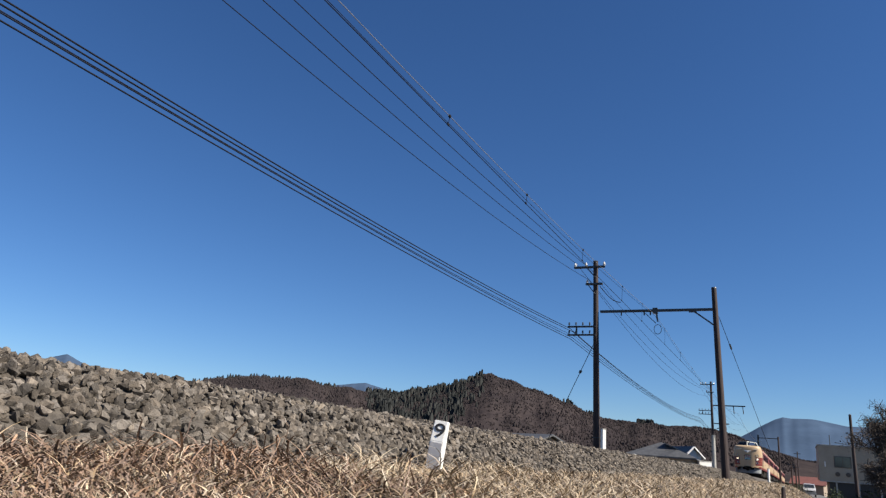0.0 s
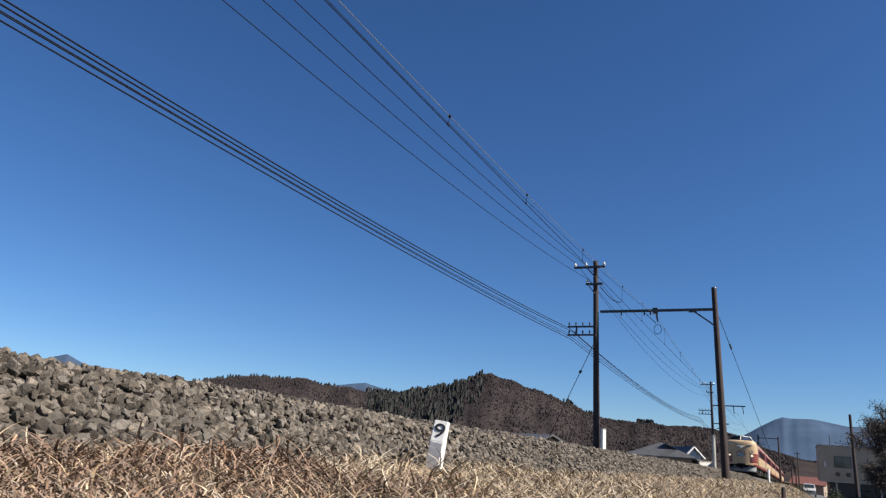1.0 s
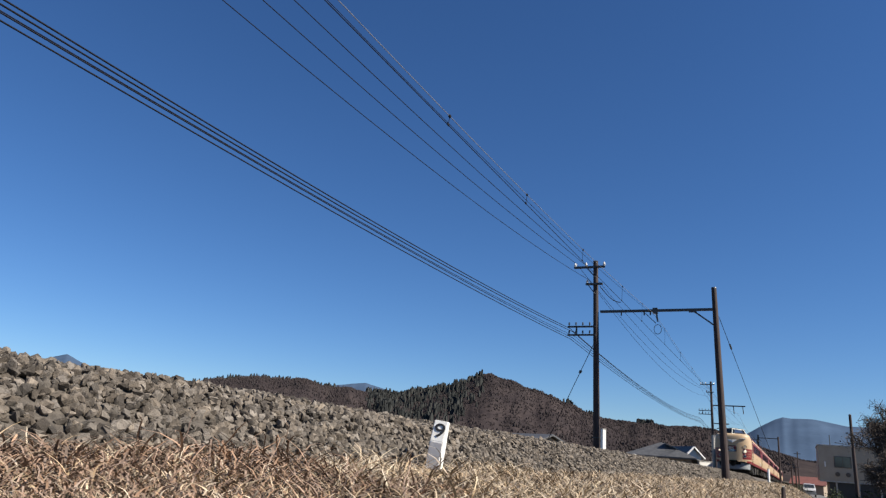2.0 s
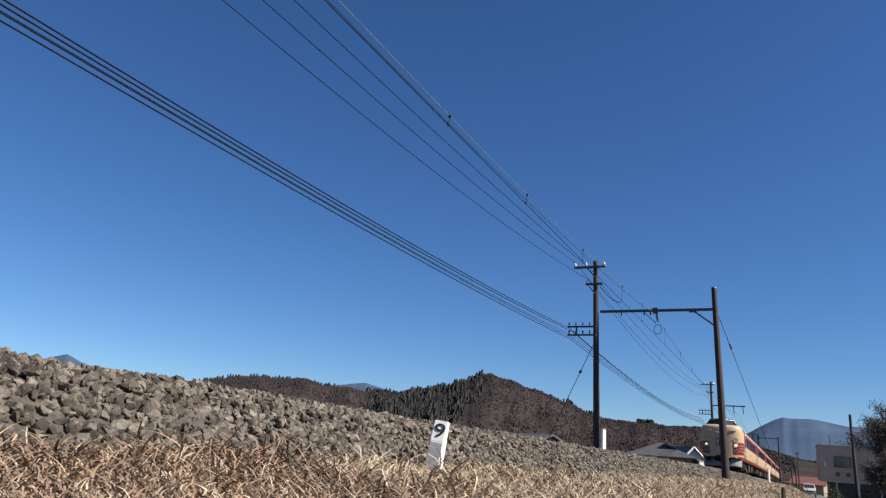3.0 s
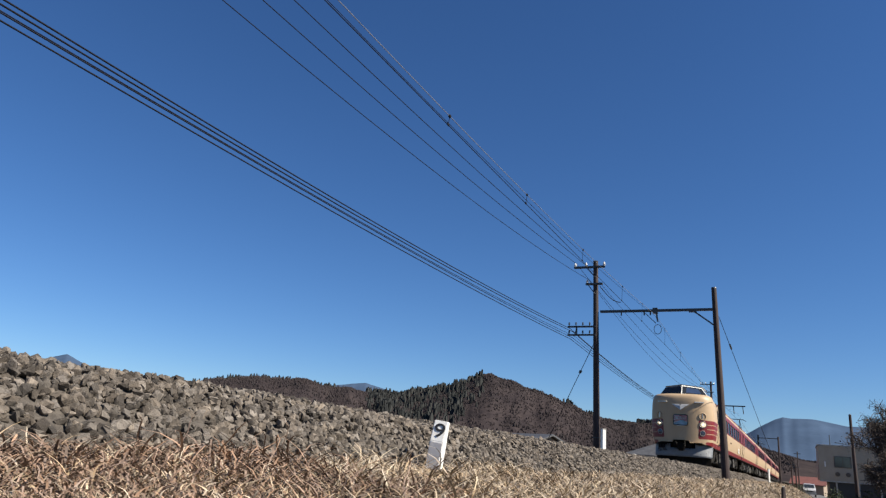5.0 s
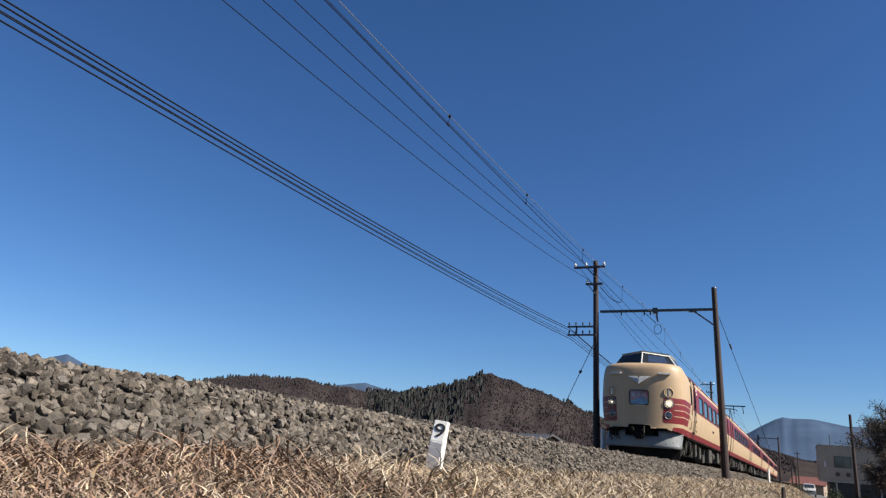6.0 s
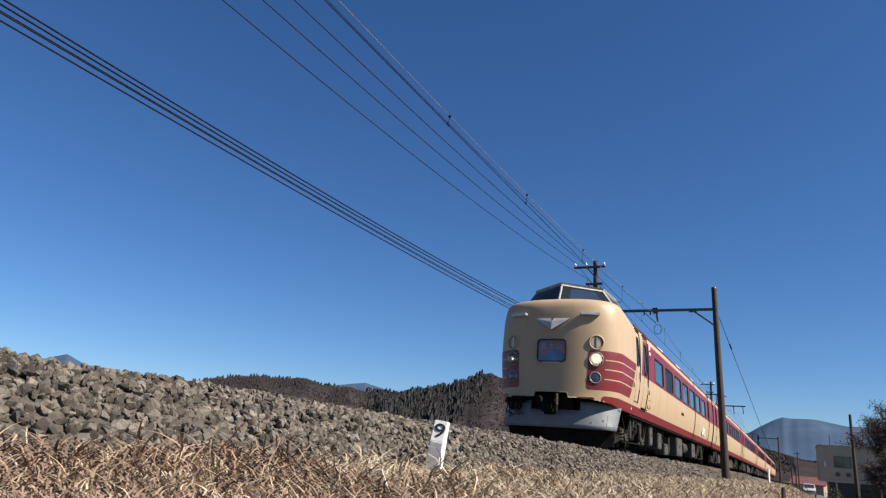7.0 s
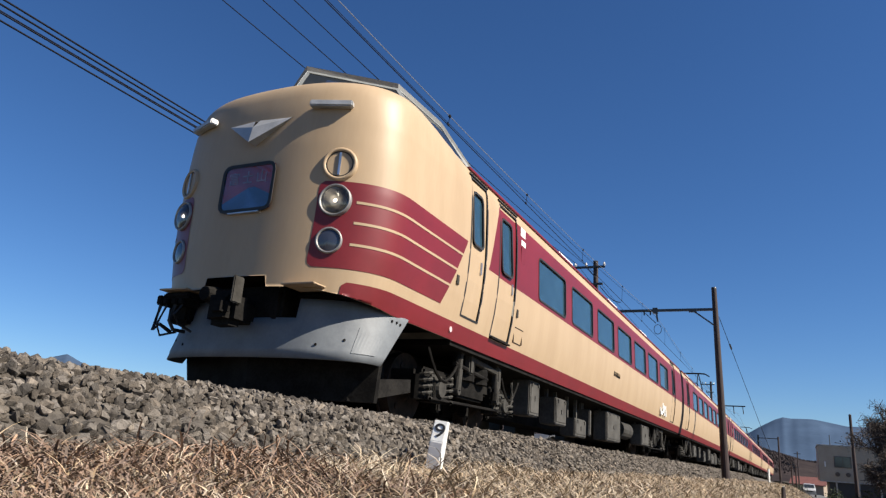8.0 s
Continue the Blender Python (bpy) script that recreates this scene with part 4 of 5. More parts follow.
    cp = part("coupler", box(-0.12, 0.12, 0.18, 1.0, 0.78, 0.98, 0.03), M_under, car, "black automatic coupler")
    part("coupler_head", box(-0.17, 0.17, 0.10, 0.36, 0.72, 1.06, 0.06), M_under, cp)
    part("knuckle", box(-0.05, 0.15, 0.03, 0.16, 0.78, 0.98, 0.05), M_under, cp)
    part("release_lever", box(0.17, 0.20, 0.06, 0.20, 0.92, 1.18, 0.01), M_undergrey, cp, "dull steel lever")
    part("coupler_cone", rod((-0.26, 0.16, 1.04), (-0.26, 0.34, 1.04), 0.07, 0.10, 12), M_under, cp, "black guide cone")
    # Dark plate added for the shadow between nose bottom and skirt.
    part("shade_plate", box(-0.98, 0.98, 0.80, 1.0, 0.84, 1.12, 0.02), M_under, car)
    part("coupler_housing", box(-0.42, 0.42, 0.50, 1.0, 0.80, 1.18, 0.04), M_under, car)
    part("jumper_box", box(-1.10, -0.80, 0.50, 0.80, 0.82, 1.08, 0.03), M_under, car)
    for k, x in enumerate((0.74, 0.84, 0.96, 1.05)):
        bm = bmesh.new()
        add_tube(bm, [(-x, 0.52, 1.06), (-x, 0.36, 0.98), (-x * 1.01, 0.28 + 0.04 * (k % 2), 0.86 - 0.05 * k), (-x * (1.03 - 0.06 * (k % 2)), 0.36, 0.78 - 0.06 * (k % 3)), (-x * 0.95, 0.5, 0.72)], 0.014 + 0.006 * (k % 2))
        part("air_hose", bm, M_gasket, car)
        part("hose_cock", box(-x - 0.035, -x + 0.035, 0.32, 0.56, 0.98, 1.08, 0.012), M_under, car)
    part("hose_bracket", box(-0.98, -0.62, 0.30, 0.56, 1.04, 1.10, 0.02), M_under, car, "dull steel bracket for the hoses")
    for sd in (1, -1):
        vs = [(sd * 0.98, 1.00, 0.12), (sd * 1.16, 1.16, 0.16), (sd * 1.20, 1.86, 0.30), (sd * 1.18, 1.88, 0.44), (sd * 1.12, 1.20, 0.36), (sd * 0.96, 1.02, 0.34)]
        vs += [(x - sd * 0.05, y, z) for x, y, z in vs]
        fs = [(0, 1, 2, 3, 4, 5), (11, 10, 9, 8, 7, 6)] + [(k, (k + 1) % 6, (k + 1) % 6 + 6, k + 6) for k in range(6)]
        put("rail_guard", mesh_of("rail_guard", vs, [f if sd > 0 else f[::-1] for f in fs], M_under), car, "black curved guard plate over the rail")
    # body behind the cab
    wins = [5.94 + 1.868 * k for k in range(7)]
    hw = [(s - WIN_W / 2, s + WIN_W / 2, 2.09, 2.73) for s in wins]
    doors = [(2.58, 3.10, 1.29, 3.06), (3.55, 4.22, 1.22, 3.04), (18.70, 19.40, 1.22, 3.04)]
    holes = hw + doors
    shell(car, 2.555, 20.92, BAND_START, holes, holes, [BAND_START])
    for side in (1, -1):
        add_door(car, side, *doors[0], lambda s, z: 0, (2.67, 2.99, 2.20, 2.90), "narrow cream cab door with a window")
        zone2 = lambda s, z: 1 if 2.01 < z < 2.98 else 0
        add_door(car, side, *doors[1], zone2, (3.66, 4.06, 2.10, 2.88), "folding passenger door in cream and red")
        add_door(car, side, *doors[2], zone2, (18.85, 19.25, 2.10, 2.88), "folding passenger door in cream and red")
        for k, s in enumerate(wins):
            add_window(car, side, s, (0.52, 0.45, -0.5, 0.5, -0.45, 0.5, 0.5)[k])
        on = lambda z, d=0.006: sorted((side * (halfw(z) - 0.015), side * (halfw(z) + d)))
        part("notice_plate", box(*on(2.9), 4.36, 4.56, 2.84, 2.97), M_white, car, "small white notice plate")
        part("notice_plate", box(*on(2.74), 4.38, 4.56, 2.70, 2.78), M_white, car, "small white notice plate")
        part("notice_frame", box(*on(2.55, 0.004), 4.38, 4.56, 2.44, 2.67), M_red, car, "dark red outlined plate")
        for k, w in enumerate((0.07, 0.05, 0.09, 0.06, 0.06, 0.05)):
            part("number_bar", box(*on(1.65), 10.5 + 0.11 * k, 10.5 + 0.11 * k + w, 1.60, 1.70), M_under, car, "dark lettering bar")
        part("sill_light", rod((on(1.10)[0 if side < 0 else 1] - side * 0.02, 2.42, 1.09), (on(1.10)[0 if side < 0 else 1] + side * 0.006, 2.42, 1.09), 0.035, seg=12), M_signpale, car, "small round pale marker on the sill")
        for s, z, w, h in ((4.36, 1.27, 0.34, 0.016), (4.36, 1.48, 0.34, 0.012), (4.36, 1.28, 0.012, 0.20), (4.69, 1.28, 0.012, 0.20)):
            part("hatch_seam", box(*on(z + h / 2, 0.003), s, s + w, z, z + h), M_rust, car)
        for s, z in ((4.32, 1.62), (2.30, 1.60)):
            part("side_socket", box(*on(z + 0.06, 0.012), s, s + 0.07, z, z + 0.12, 0.006), M_undergrey, car)
        for s in (2.56, 3.53, 18.68):
            part("door_hood", rod((side * (halfw(3.09) + 0.012), s - 0.02, 3.09), (side * (halfw(3.09) + 0.012), s + (0.56 if s < 3 else 0.72), 3.09), 0.014, seg=6), M_gasket, car)
        part("door_step", box(min(side * 1.35, side * 1.41), max(side * 1.35, side * 1.41), 3.55, 4.22, 1.190, 1.212), M_under, car)
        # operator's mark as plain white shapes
        bm = box(*on(1.6, 0.004), 16.98, 17.10, 1.34, 1.80)
        for a, b, c, d in ((16.66, 16.98, 1.28, 1.38), (16.60, 16.72, 1.36, 1.48), (17.22, 17.34, 1.28, 1.80), (17.34, 17.62, 1.71, 1.80), (17.54, 17.66, 1.53, 1.74), (17.34, 17.62, 1.48, 1.57), (17.50, 17.64, 1.28, 1.50)):
            add_box(bm, *on(1.55, 0.004), a, b, c, d)
        part("side_mark", bm, M_white, car, "white mark painted on the side")
    add_bogie(car, 3.75)
    add_bogie(car, 17.6)
    for side in (1, -1):
        for k, (a, b, z0, z1, face) in enumerate(((5.72, 6.20, 0.37, 0.92, 1.20), (7.10, 7.76, 0.33, 0.79, 1.20), (8.42, 9.22, 0.20, 0.54, 1.18), (9.72, 9.86, 0.28, 0.80, 1.12), (10.88, 12.25, 0.25, 0.88, 1.20), (14.90, 15.95, 0.33, 0.86, 1.20))):
            equipment_box(car, side, a, b, z0, z1, face, M_boxgrey)
        part("air_tank", rod((side * 0.98, 12.75, 0.60), (side * 0.98, 13.85, 0.60), 0.21, seg=16), M_undergrey, car, "grey cylindrical air tank")
        part("air_pipe", rod((side * 1.27, 4.9, 0.955), (side * 1.27, 16.6, 0.955), 0.020, seg=6), M_boxgrey, car, "pale conduit along the sill")
        bm = bmesh.new()
        add_tube(bm, [(side * 1.16, 5.0, 0.78), (side * 1.17, 5.02, 0.58), (side * 1.17, 4.96, 0.44), (side * 1.15, 4.80, 0.40), (side * 1.10, 4.62, 0.46)], 0.022)
        part("hose", bm, M_undergrey, car)
    roof_gear(car, (6.8, 10.6, 14.4))
    return car


def mid_car(seed, panto, rear=False):
    car = thing("train_car", "cream and dark red express train car with tinted windows", "train car", "cars of the train")
    wins = [3.35 + 1.868 * k for k in range(8)]
    hw = [(s - WIN_W / 2, s + WIN_W / 2, 2.09, 2.73) for s in wins]
    doors = [(0.85, 1.55, 1.22, 3.04), (18.45, 19.15, 1.22, 3.04)]
    holes = hw + doors
    shell(car, 0.0, 20.0, -1, holes, holes, [])
    zone2 = lambda s, z: 1 if 2.01 < z < 2.98 or z < 1.185 else 0
    for side in (1, -1):
        for d in doors:
            add_door(car, side, *d, zone2, (d[0] + 0.15, d[1] - 0.15, 2.10, 2.88), "folding passenger door in cream and red")
        for k, s in enumerate(wins):
            add_window(car, side, s, 0.5 if (k + seed) % 3 else -0.5)
    part("gangway", box(-0.6, 0.6, -0.24, 0.0, 1.05, 3.1, 0.02), M_gasket, car, "black rubber gangway bellows")
    if not rear:
        part("gangway", box(-0.6, 0.6, 20.0, 20.24, 1.05, 3.1, 0.02), M_gasket, car, "black rubber gangway bellows")
    add_bogie(car, 2.93)
    add_bogie(car, 17.07)
    underfloor(car, 4.8, 15.2, seed)
    roof_gear(car, (2.0, 6.0, 10.0))
    if panto:
        pantograph(car, 14.2)
    return car


CARS = [(lead_car(), 0.0, 20.9)]
for k in range(5):
    CARS.append((mid_car(11 + k, k in (0, 2), k == 4), 21.42 + 20.5 * k, 20.0))
part("gangway", box(-0.6, 0.6, 20.92, 21.17, 1.05, 3.1, 0.02), M_gasket, CARS[0][0], "black rubber gangway bellows")


# ---- ballast stones ----
def stone_shape(rnd):
    bm = bmesh.new()
    for _ in range(rnd.choice((11, 13, 15))):
        v = Vector((rnd.gauss(0, 1), rnd.gauss(0, 1), rnd.gauss(0, 1))).normalized() * rnd.uniform(0.84, 1.06)
        bm.verts.new((v.x * 1.12, v.y * 0.9, v.z * 0.76))
    r = bmesh.ops.convex_hull(bm, input=list(bm.verts))
    junk = list({g for g in r["geom_interior"] + r["geom_unused"] if isinstance(g, bmesh.types.BMVert)})
    if junk:
        bmesh.ops.delete(bm, geom=junk, context="VERTS")
    bmesh.ops.triangulate(bm, faces=bm.faces)
    bm.verts.index_update()
    v = np.array([tuple(q.co) for q in bm.verts])
    f = np.array([[q.index for q in face.verts] for face in bm.faces])
    bm.free()
    return v, f


def rot_mats(rng, n):
    q = rng.normal(size=(n, 4))
    q /= np.linalg.norm(q, axis=1)[:, None]
    w, x, y, z = q.T
    return np.stack([np.stack([1 - 2 * (y * y + z * z), 2 * (x * y - z * w), 2 * (x * z + y * w)], 1),
                     np.stack([2 * (x * y + z * w), 1 - 2 * (x * x + z * z), 2 * (y * z - x * w)], 1),
                     np.stack([2 * (x * z - y * w), 2 * (y * z + x * w), 1 - 2 * (x * x + y * y)], 1)], 1)


def quick_mesh(name, verts, faces, material):
    """A mesh from whole arrays of corners and of faces with equally many corners."""
    me = bpy.data.meshes.new(name)
    k = faces.shape[1]
    me.vertices.add(len(verts))
    me.vertices.foreach_set("co", np.ascontiguousarray(verts, dtype=np.float32).ravel())
    me.loops.add(faces.size)
    me.loops.foreach_set("vertex_index", np.ascontiguousarray(faces, dtype=np.int32).ravel())
    me.polygons.add(len(faces))
    me.polygons.foreach_set("loop_start", np.arange(0, faces.size, k, dtype=np.int32))
    me.materials.append(material)
    me.update(calc_edges=True)
    me.validate()
    me.shade_flat()
    return me


def scatter(name, shapes, pos, size, rots, pick, material):
    """Copies of small shapes joined into one mesh."""
    vs, fs, base = [], [], 0
    for k, (v, f) in enumerate(shapes):
        sel = np.where(pick == k)[0]
        if not len(sel):
            continue
        sz = size[sel]
        sz = sz[:, None, None] if sz.ndim == 1 else sz[:, None, :]
        p = np.einsum("nij,vj->nvi", rots[sel], v) * sz + pos[sel][:, None, :]
        vs.append(p.reshape(-1, 3))
        fs.append((f[None] + (np.arange(len(sel)) * len(v))[:, None, None] + base).reshape(-1, 3))
        base += len(sel) * len(v)
    return quick_mesh(name, np.concatenate(vs), np.concatenate(fs), material)


def lay_stones():
    rnd, rng = random.Random(3), np.random.default_rng(3)
    shapes = [stone_shape(rnd) for _ in range(14)]
    rows = []
    for y0, y1, per, lo, hi in ((-7.0, 0.6, 420, 0.024, 0.042), (0.6, 9.0, 720, 0.021, 0.041), (9.0, 22.0, 460, 0.024, 0.041), (22.0, 60.0, 150, 0.04, 0.07)):
        n = int((y1 - y0) * 1.35 * per)
        x = rng.uniform(1.05, 2.34, n)
        y = rng.uniform(y0, y1, n)
        rows.append(np.stack([x, y, rng.uniform(lo, hi, n) * np.where(rng.random(n) < 0.08, 1.35, 1.0)], 1))
    r = np.concatenate(rows)
    z = np.interp(r[:, 0], [0.62, 1.2, 1.5, 1.72, 2.25, 2.4], [-0.05, -0.02, -0.02, -0.09, -0.44, -0.52])
    yy = np.clip(r[:, 1], 0, 260)
    heap = np.array([noise.noise((a * 1.7, b * 1.7, 5.0)) for a, b in r[:, :2]]) * 0.025
    pos = np.stack([r[:, 0] + 1.79e-5 * yy ** 2, r[:, 1], z - 4.93e-5 * yy ** 2 + heap + rng.uniform(-0.012, 0.02, len(r))], 1)
    rots, pick = rot_mats(rng, len(r)), rng.integers(0, len(shapes), len(r))
    single = np.where((r[:, 1] > 1.75) & (r[:, 1] < 3.0) & (r[:, 0] > 1.45))[0][:300]
    meshes = [quick_mesh("stone", v, f, M_stone) for v, f in shapes]
    for i in single:
        o = put("stone", meshes[pick[i]], BED)
        m = Matrix([[*map(float, row), 0] for row in rots[i]] + [[0, 0, 0, 1]])
        o.matrix_local = Matrix.Translation(pos[i]) @ m @ Matrix.Scale(float(r[i, 2]), 4)
    rest = np.setdiff1d(np.arange(len(r)), single)
    tagged(put("ballast_stones", scatter("ballast_stones", shapes, pos[rest], r[rest, 2], rots[rest], pick[rest], M_ballast), BED), kind="stuff")


lay_stones()


# ---- dead grass ----
def blades(name, material, x, y, z, length, width, lean, curl, rng, segs=6):
    """Arching blades: strips that rise from the ground, lean and droop."""
    n = len(x)
    az = rng.uniform(0, 2 * np.pi, n)
    face = az + np.pi / 2 + rng.normal(0, 0.5, n)
    side = np.stack([np.cos(face), np.sin(face), np.zeros(n)], 1)
    verts = np.empty((n, segs + 1, 2, 3))
    p = np.stack([x, y, z], 1)
    ang, turn, floor = lean.copy(), rng.normal(0, 0.75, n), z - 0.02
    wob = np.cumsum(rng.normal(0, 0.22, (segs + 1, n)), 0)
    for k in range(segs + 1):
        w = (width * (1 - 0.85 * (k / segs) ** 2) / 2)[:, None]
        verts[:, k, 0], verts[:, k, 1] = p - side * w, p + side * w
        a = az + turn * k / segs + wob[k]
        p = p + np.stack([np.cos(a) * np.sin(ang), np.sin(a) * np.sin(ang), np.cos(ang)], 1) * (length / segs)[:, None]
        p[:, 2] = np.maximum(p[:, 2], floor)
        ang = ang + curl / segs
    q = np.array([[2 * k, 2 * k + 1, 2 * k + 3, 2 * k + 2] for k in range(segs)])
    faces = (q[None] + (np.arange(n) * (segs + 1) * 2)[:, None, None]).reshape(-1, 4)
    return quick_mesh(name, verts.reshape(-1, 3), faces, material)


def grass_field(name, material, rng, n, xr, yr, length, width, label, foot=2.12, matted=0.5, per=14):
    m = n // per
    cx, cy = rng.uniform(*xr, m), rng.uniform(*yr, m)
    k = rng.integers(0, m, n)
    x = cx[k] + rng.normal(0, 0.07, n)
    y = cy[k] + rng.normal(0, 0.07, n)
    keep = x > foot + 0.12 * np.array([noise.noise((0.0, b * 1.3, 9.0)) for b in y])
    x, y, k = x[keep], y[keep], k[keep]
    n = len(x)
    z = np.array([ground_z(a, b) for a, b in zip(x, y)]) - 0.015
    vigour = np.array([0.75 + 0.6 * noise.noise((a * 1.1, b * 0.9, 2.0)) for a, b in zip(x, y)]) * np.interp(x, [2.1, 2.6], [0.7, 1.0])
    ln = rng.uniform(*length, n) * vigour * np.interp(np.hypot(x - EYE.x, y), [1.4, 3.2], [0.45, 1.0])
    flat = rng.random(n) < matted
    lean = np.where(flat, rng.uniform(0.6, 1.3, n), np.abs(rng.normal(0.45, 0.35, n)))
    curl = np.where(flat, rng.uniform(0.4, 3.6, n), rng.uniform(2.4, 6.2, n))
    z = z + np.where(flat, rng.uniform(0.0, 0.07, n), 0)
    wd = rng.uniform(*width, n) * np.interp(np.hypot(x - EYE.x, y), [1.3, 3.6], [0.45, 1.0])
    return tagged(put(name, blades(name, material, x, y, z, ln, wd, lean, curl, rng)), label, "grass", kind="stuff")


M_grass_pale = mat("bleached_grass", (0.49, 0.42, 0.315), 0.65, col2=(0.37, 0.30, 0.20), scale=3.0, island=0.25)


def grass():
    rng = np.random.default_rng(8)
    tan, russet = "dry straw-coloured winter grass on the railway bank", "russet dead grass on the railway bank"
    grass_field("dead_grass", M_grass, rng, 30000, (2.0, 4.4), (0.9, 6.0), (0.16, 0.40), (0.005, 0.013), tan)
    grass_field("russet_grass", M_grass_red, rng, 14000, (2.0, 3.5), (0.9, 3.0), (0.16, 0.38), (0.006, 0.013), russet)
    grass_field("dead_grass", M_grass, rng, 24000, (2.05, 4.6), (6.0, 16.0), (0.14, 0.36), (0.008, 0.013), tan)
    grass_field("russet_grass", M_grass_red, rng, 6000, (2.05, 4.6), (3.0, 16.0), (0.12, 0.26), (0.006, 0.011), russet)
    grass_field("dead_grass", M_grass, rng, 22000, (2.1, 5.2), (16.0, 60.0), (0.14, 0.34), (0.014, 0.026), tan)
    grass_field("dead_grass", M_grass, rng, 7000, (2.3, 6.8), (60.0, 150.0), (0.2, 0.5), (0.03, 0.06), tan)
    grass_field("pale_grass", M_grass_pale, rng, 2600, (2.15, 3.9), (2.2, 6.5), (0.26, 0.48), (0.007, 0.012), "long pale curling blades of dead grass", matted=0.15)
    grass_field("pale_grass", M_grass_pale, rng, 2600, (2.15, 4.4), (6.5, 18.0), (0.20, 0.38), (0.008, 0.014), "long pale curling blades of dead grass", matted=0.2)
    grass_field("dead_grass", M_grass, rng, 9000, (2.1, 6.6), (-7.0, 0.9), (0.12, 0.26), (0.006, 0.011), tan)
    grass_field("dead_grass", M_grass, rng, 5000, (4.4, 6.8), (0.9, 16.0), (0.12, 0.26), (0.008, 0.013), tan)
    grass_field("russet_grass", M_grass_red, rng, 3000, (2.12, 2.7), (1.4, 3.1), (0.40, 0.66), (0.009, 0.015), russet, matted=0.1, per=110)
    grass_field("pale_grass", M_grass_pale, rng, 700, (2.15, 2.6), (1.8, 4.2), (0.40, 0.62), (0.006, 0.010), "long pale curling blades of dead grass", matted=0.05, per=45)
    grass_field("green_grass", M_grass_green, rng, 1500, (3.3, 4.3), (0.9, 2.6), (0.05, 0.13), (0.005, 0.010), "low green blades among the dead grass")


grass()


# ---- marker post ----
# The post's own white, greyed for the shade on its upright front.
M_markshade = mat("shaded_white", (0.56, 0.55, 0.55), 0.8, col2=(0.48, 0.47, 0.47), scale=5, bump=0.1)


def marker_post():
    m = Matrix.Translation((2.32, 5.07, -0.628)) @ pose(0, 0, 0, 0, 6, 10)
    t = thing("marker_post", "square white concrete line-side post with a black numeral", "marker post")
    t.matrix_basis = m
    w, brk, top = 0.054, 0.415, 0.575
    bm = bmesh.new()
    side = [(-w, 0), (w, 0), (w, top), (-w + 0.045, top), (-w, brk)]
    lo = [bm.verts.new((-w, y, z)) for y, z in side]
    hi = [bm.verts.new((w, y, z)) for y, z in side]
    bm.faces.new(lo[::-1]), bm.faces.new(hi)
    for k in range(5):
        j = (k + 1) % 5
        bm.faces.new((lo[k], lo[j], hi[j], hi[k]))
    bmesh.ops.recalc_face_normals(bm, faces=bm.faces)
    bmesh.ops.bevel(bm, geom=list(bm.edges), offset=0.005, segments=2, affect="EDGES")
    part("post", bm, M_white, t)
    # Thin grey sheet carries the shade of the front below the slanted top.
    part("shade_face", box(-0.049, 0.049, -0.0575, -0.0545, 0.0, 0.405), M_markshade, t, "grey lower face with its shade painted in")
    tilt = math.atan2(0.045, top - brk)
    mid = Vector((0.006, -w + 0.0225, (brk + top) / 2)) + Vector((0, -math.cos(tilt), math.sin(tilt))) * 0.003
    sign_text("9", 0.150, Matrix.Translation(mid) @ pose(0, 0, 0, 90 - math.degrees(tilt)) @ pose(0, 0, 0, 0, 0, 3), M_black, "numeral", t)
    for o in t.children:
        if o.name.startswith("numeral"):
            o.data.offset = 0.001
            o.scale = (1.3, 1.0, 1.0)


marker_post()


def slim_post(x, y, z0, z1, w, label):
    t = thing("line_post", label, "post", "small posts along the line", (x, y, 0))
    t.rotation_euler = (0, 0, radians(42))
    part("shaft", box(-w / 2, w / 2, -w / 2, w / 2, z0, z1, w * 0.12), M_white, t)
    part("post_cap", box(-w * 0.53, w * 0.53, -w * 0.53, w * 0.53, z1 - 0.01, z1 + 0.02, 0.005), M_concrete, t)


slim_post(-2.06, 29.2, -0.5, 1.12, 0.17, "white square post beside the wooden pole")
slim_post(3.05, 60, -1.0, 0.36, 0.13, "slim pale post on the grass bank")


def stakes():
    for k, (x, y, lean) in enumerate(((4.58, 16.5, 3), (4.62, 18.0, -2), (4.48, 21.5, 5), (4.50, 26.0, -3))):
        t = thing("fence_stake", "weathered grey wooden stake on the bank edge", "stake", "stakes on the bank edge", (x, y, -1.0))
        t.rotation_euler = (0, radians(lean), 0)
        part("shaft", rod((0, 0, 0), (0, 0, 0.55 - 0.04 * k), 0.035, 0.028, 8), M_pole, t)
        part("top", rod((0, 0, 0.55 - 0.04 * k), (0, 0, 0.565 - 0.04 * k), 0.028, 0.01, 8), M_concrete, t)


stakes()

# ---- hills ----
M_hill = mat("leafless_wood", (0.044, 0.036, 0.036), 1.0, col2=(0.027, 0.023, 0.025), scale=0.022, bump=0.3, bump_scale=0.2, bump_dist=3.0, fleck=0.4, stretch=(1, 1, 1), spec=0.0)
M_twig = mat("bare_crowns", (0.046, 0.038, 0.038), 1.0, col2=(0.033, 0.028, 0.029), scale=0.02, island=0.1, spec=0.0)
M_pine = mat("dark_conifers", (0.040, 0.042, 0.040), 1.0, col2=(0.030, 0.032, 0.032), scale=0.05, island=0.25, spec=0.0)
# Distance haze is put into the blue base colour and a faint glow.
M_far = mat("hazed_far_hills", (0.048, 0.074, 0.120), 1.0, col2=(0.036, 0.056, 0.092), scale=0.006, spec=0.0, emit=0.2)


def ridge_height(ctrl, az, dist):
    el = float(np.interp(az, [c[0] for c in ctrl], [c[1] for c in ctrl]))
    return dist * math.tan(radians(el))


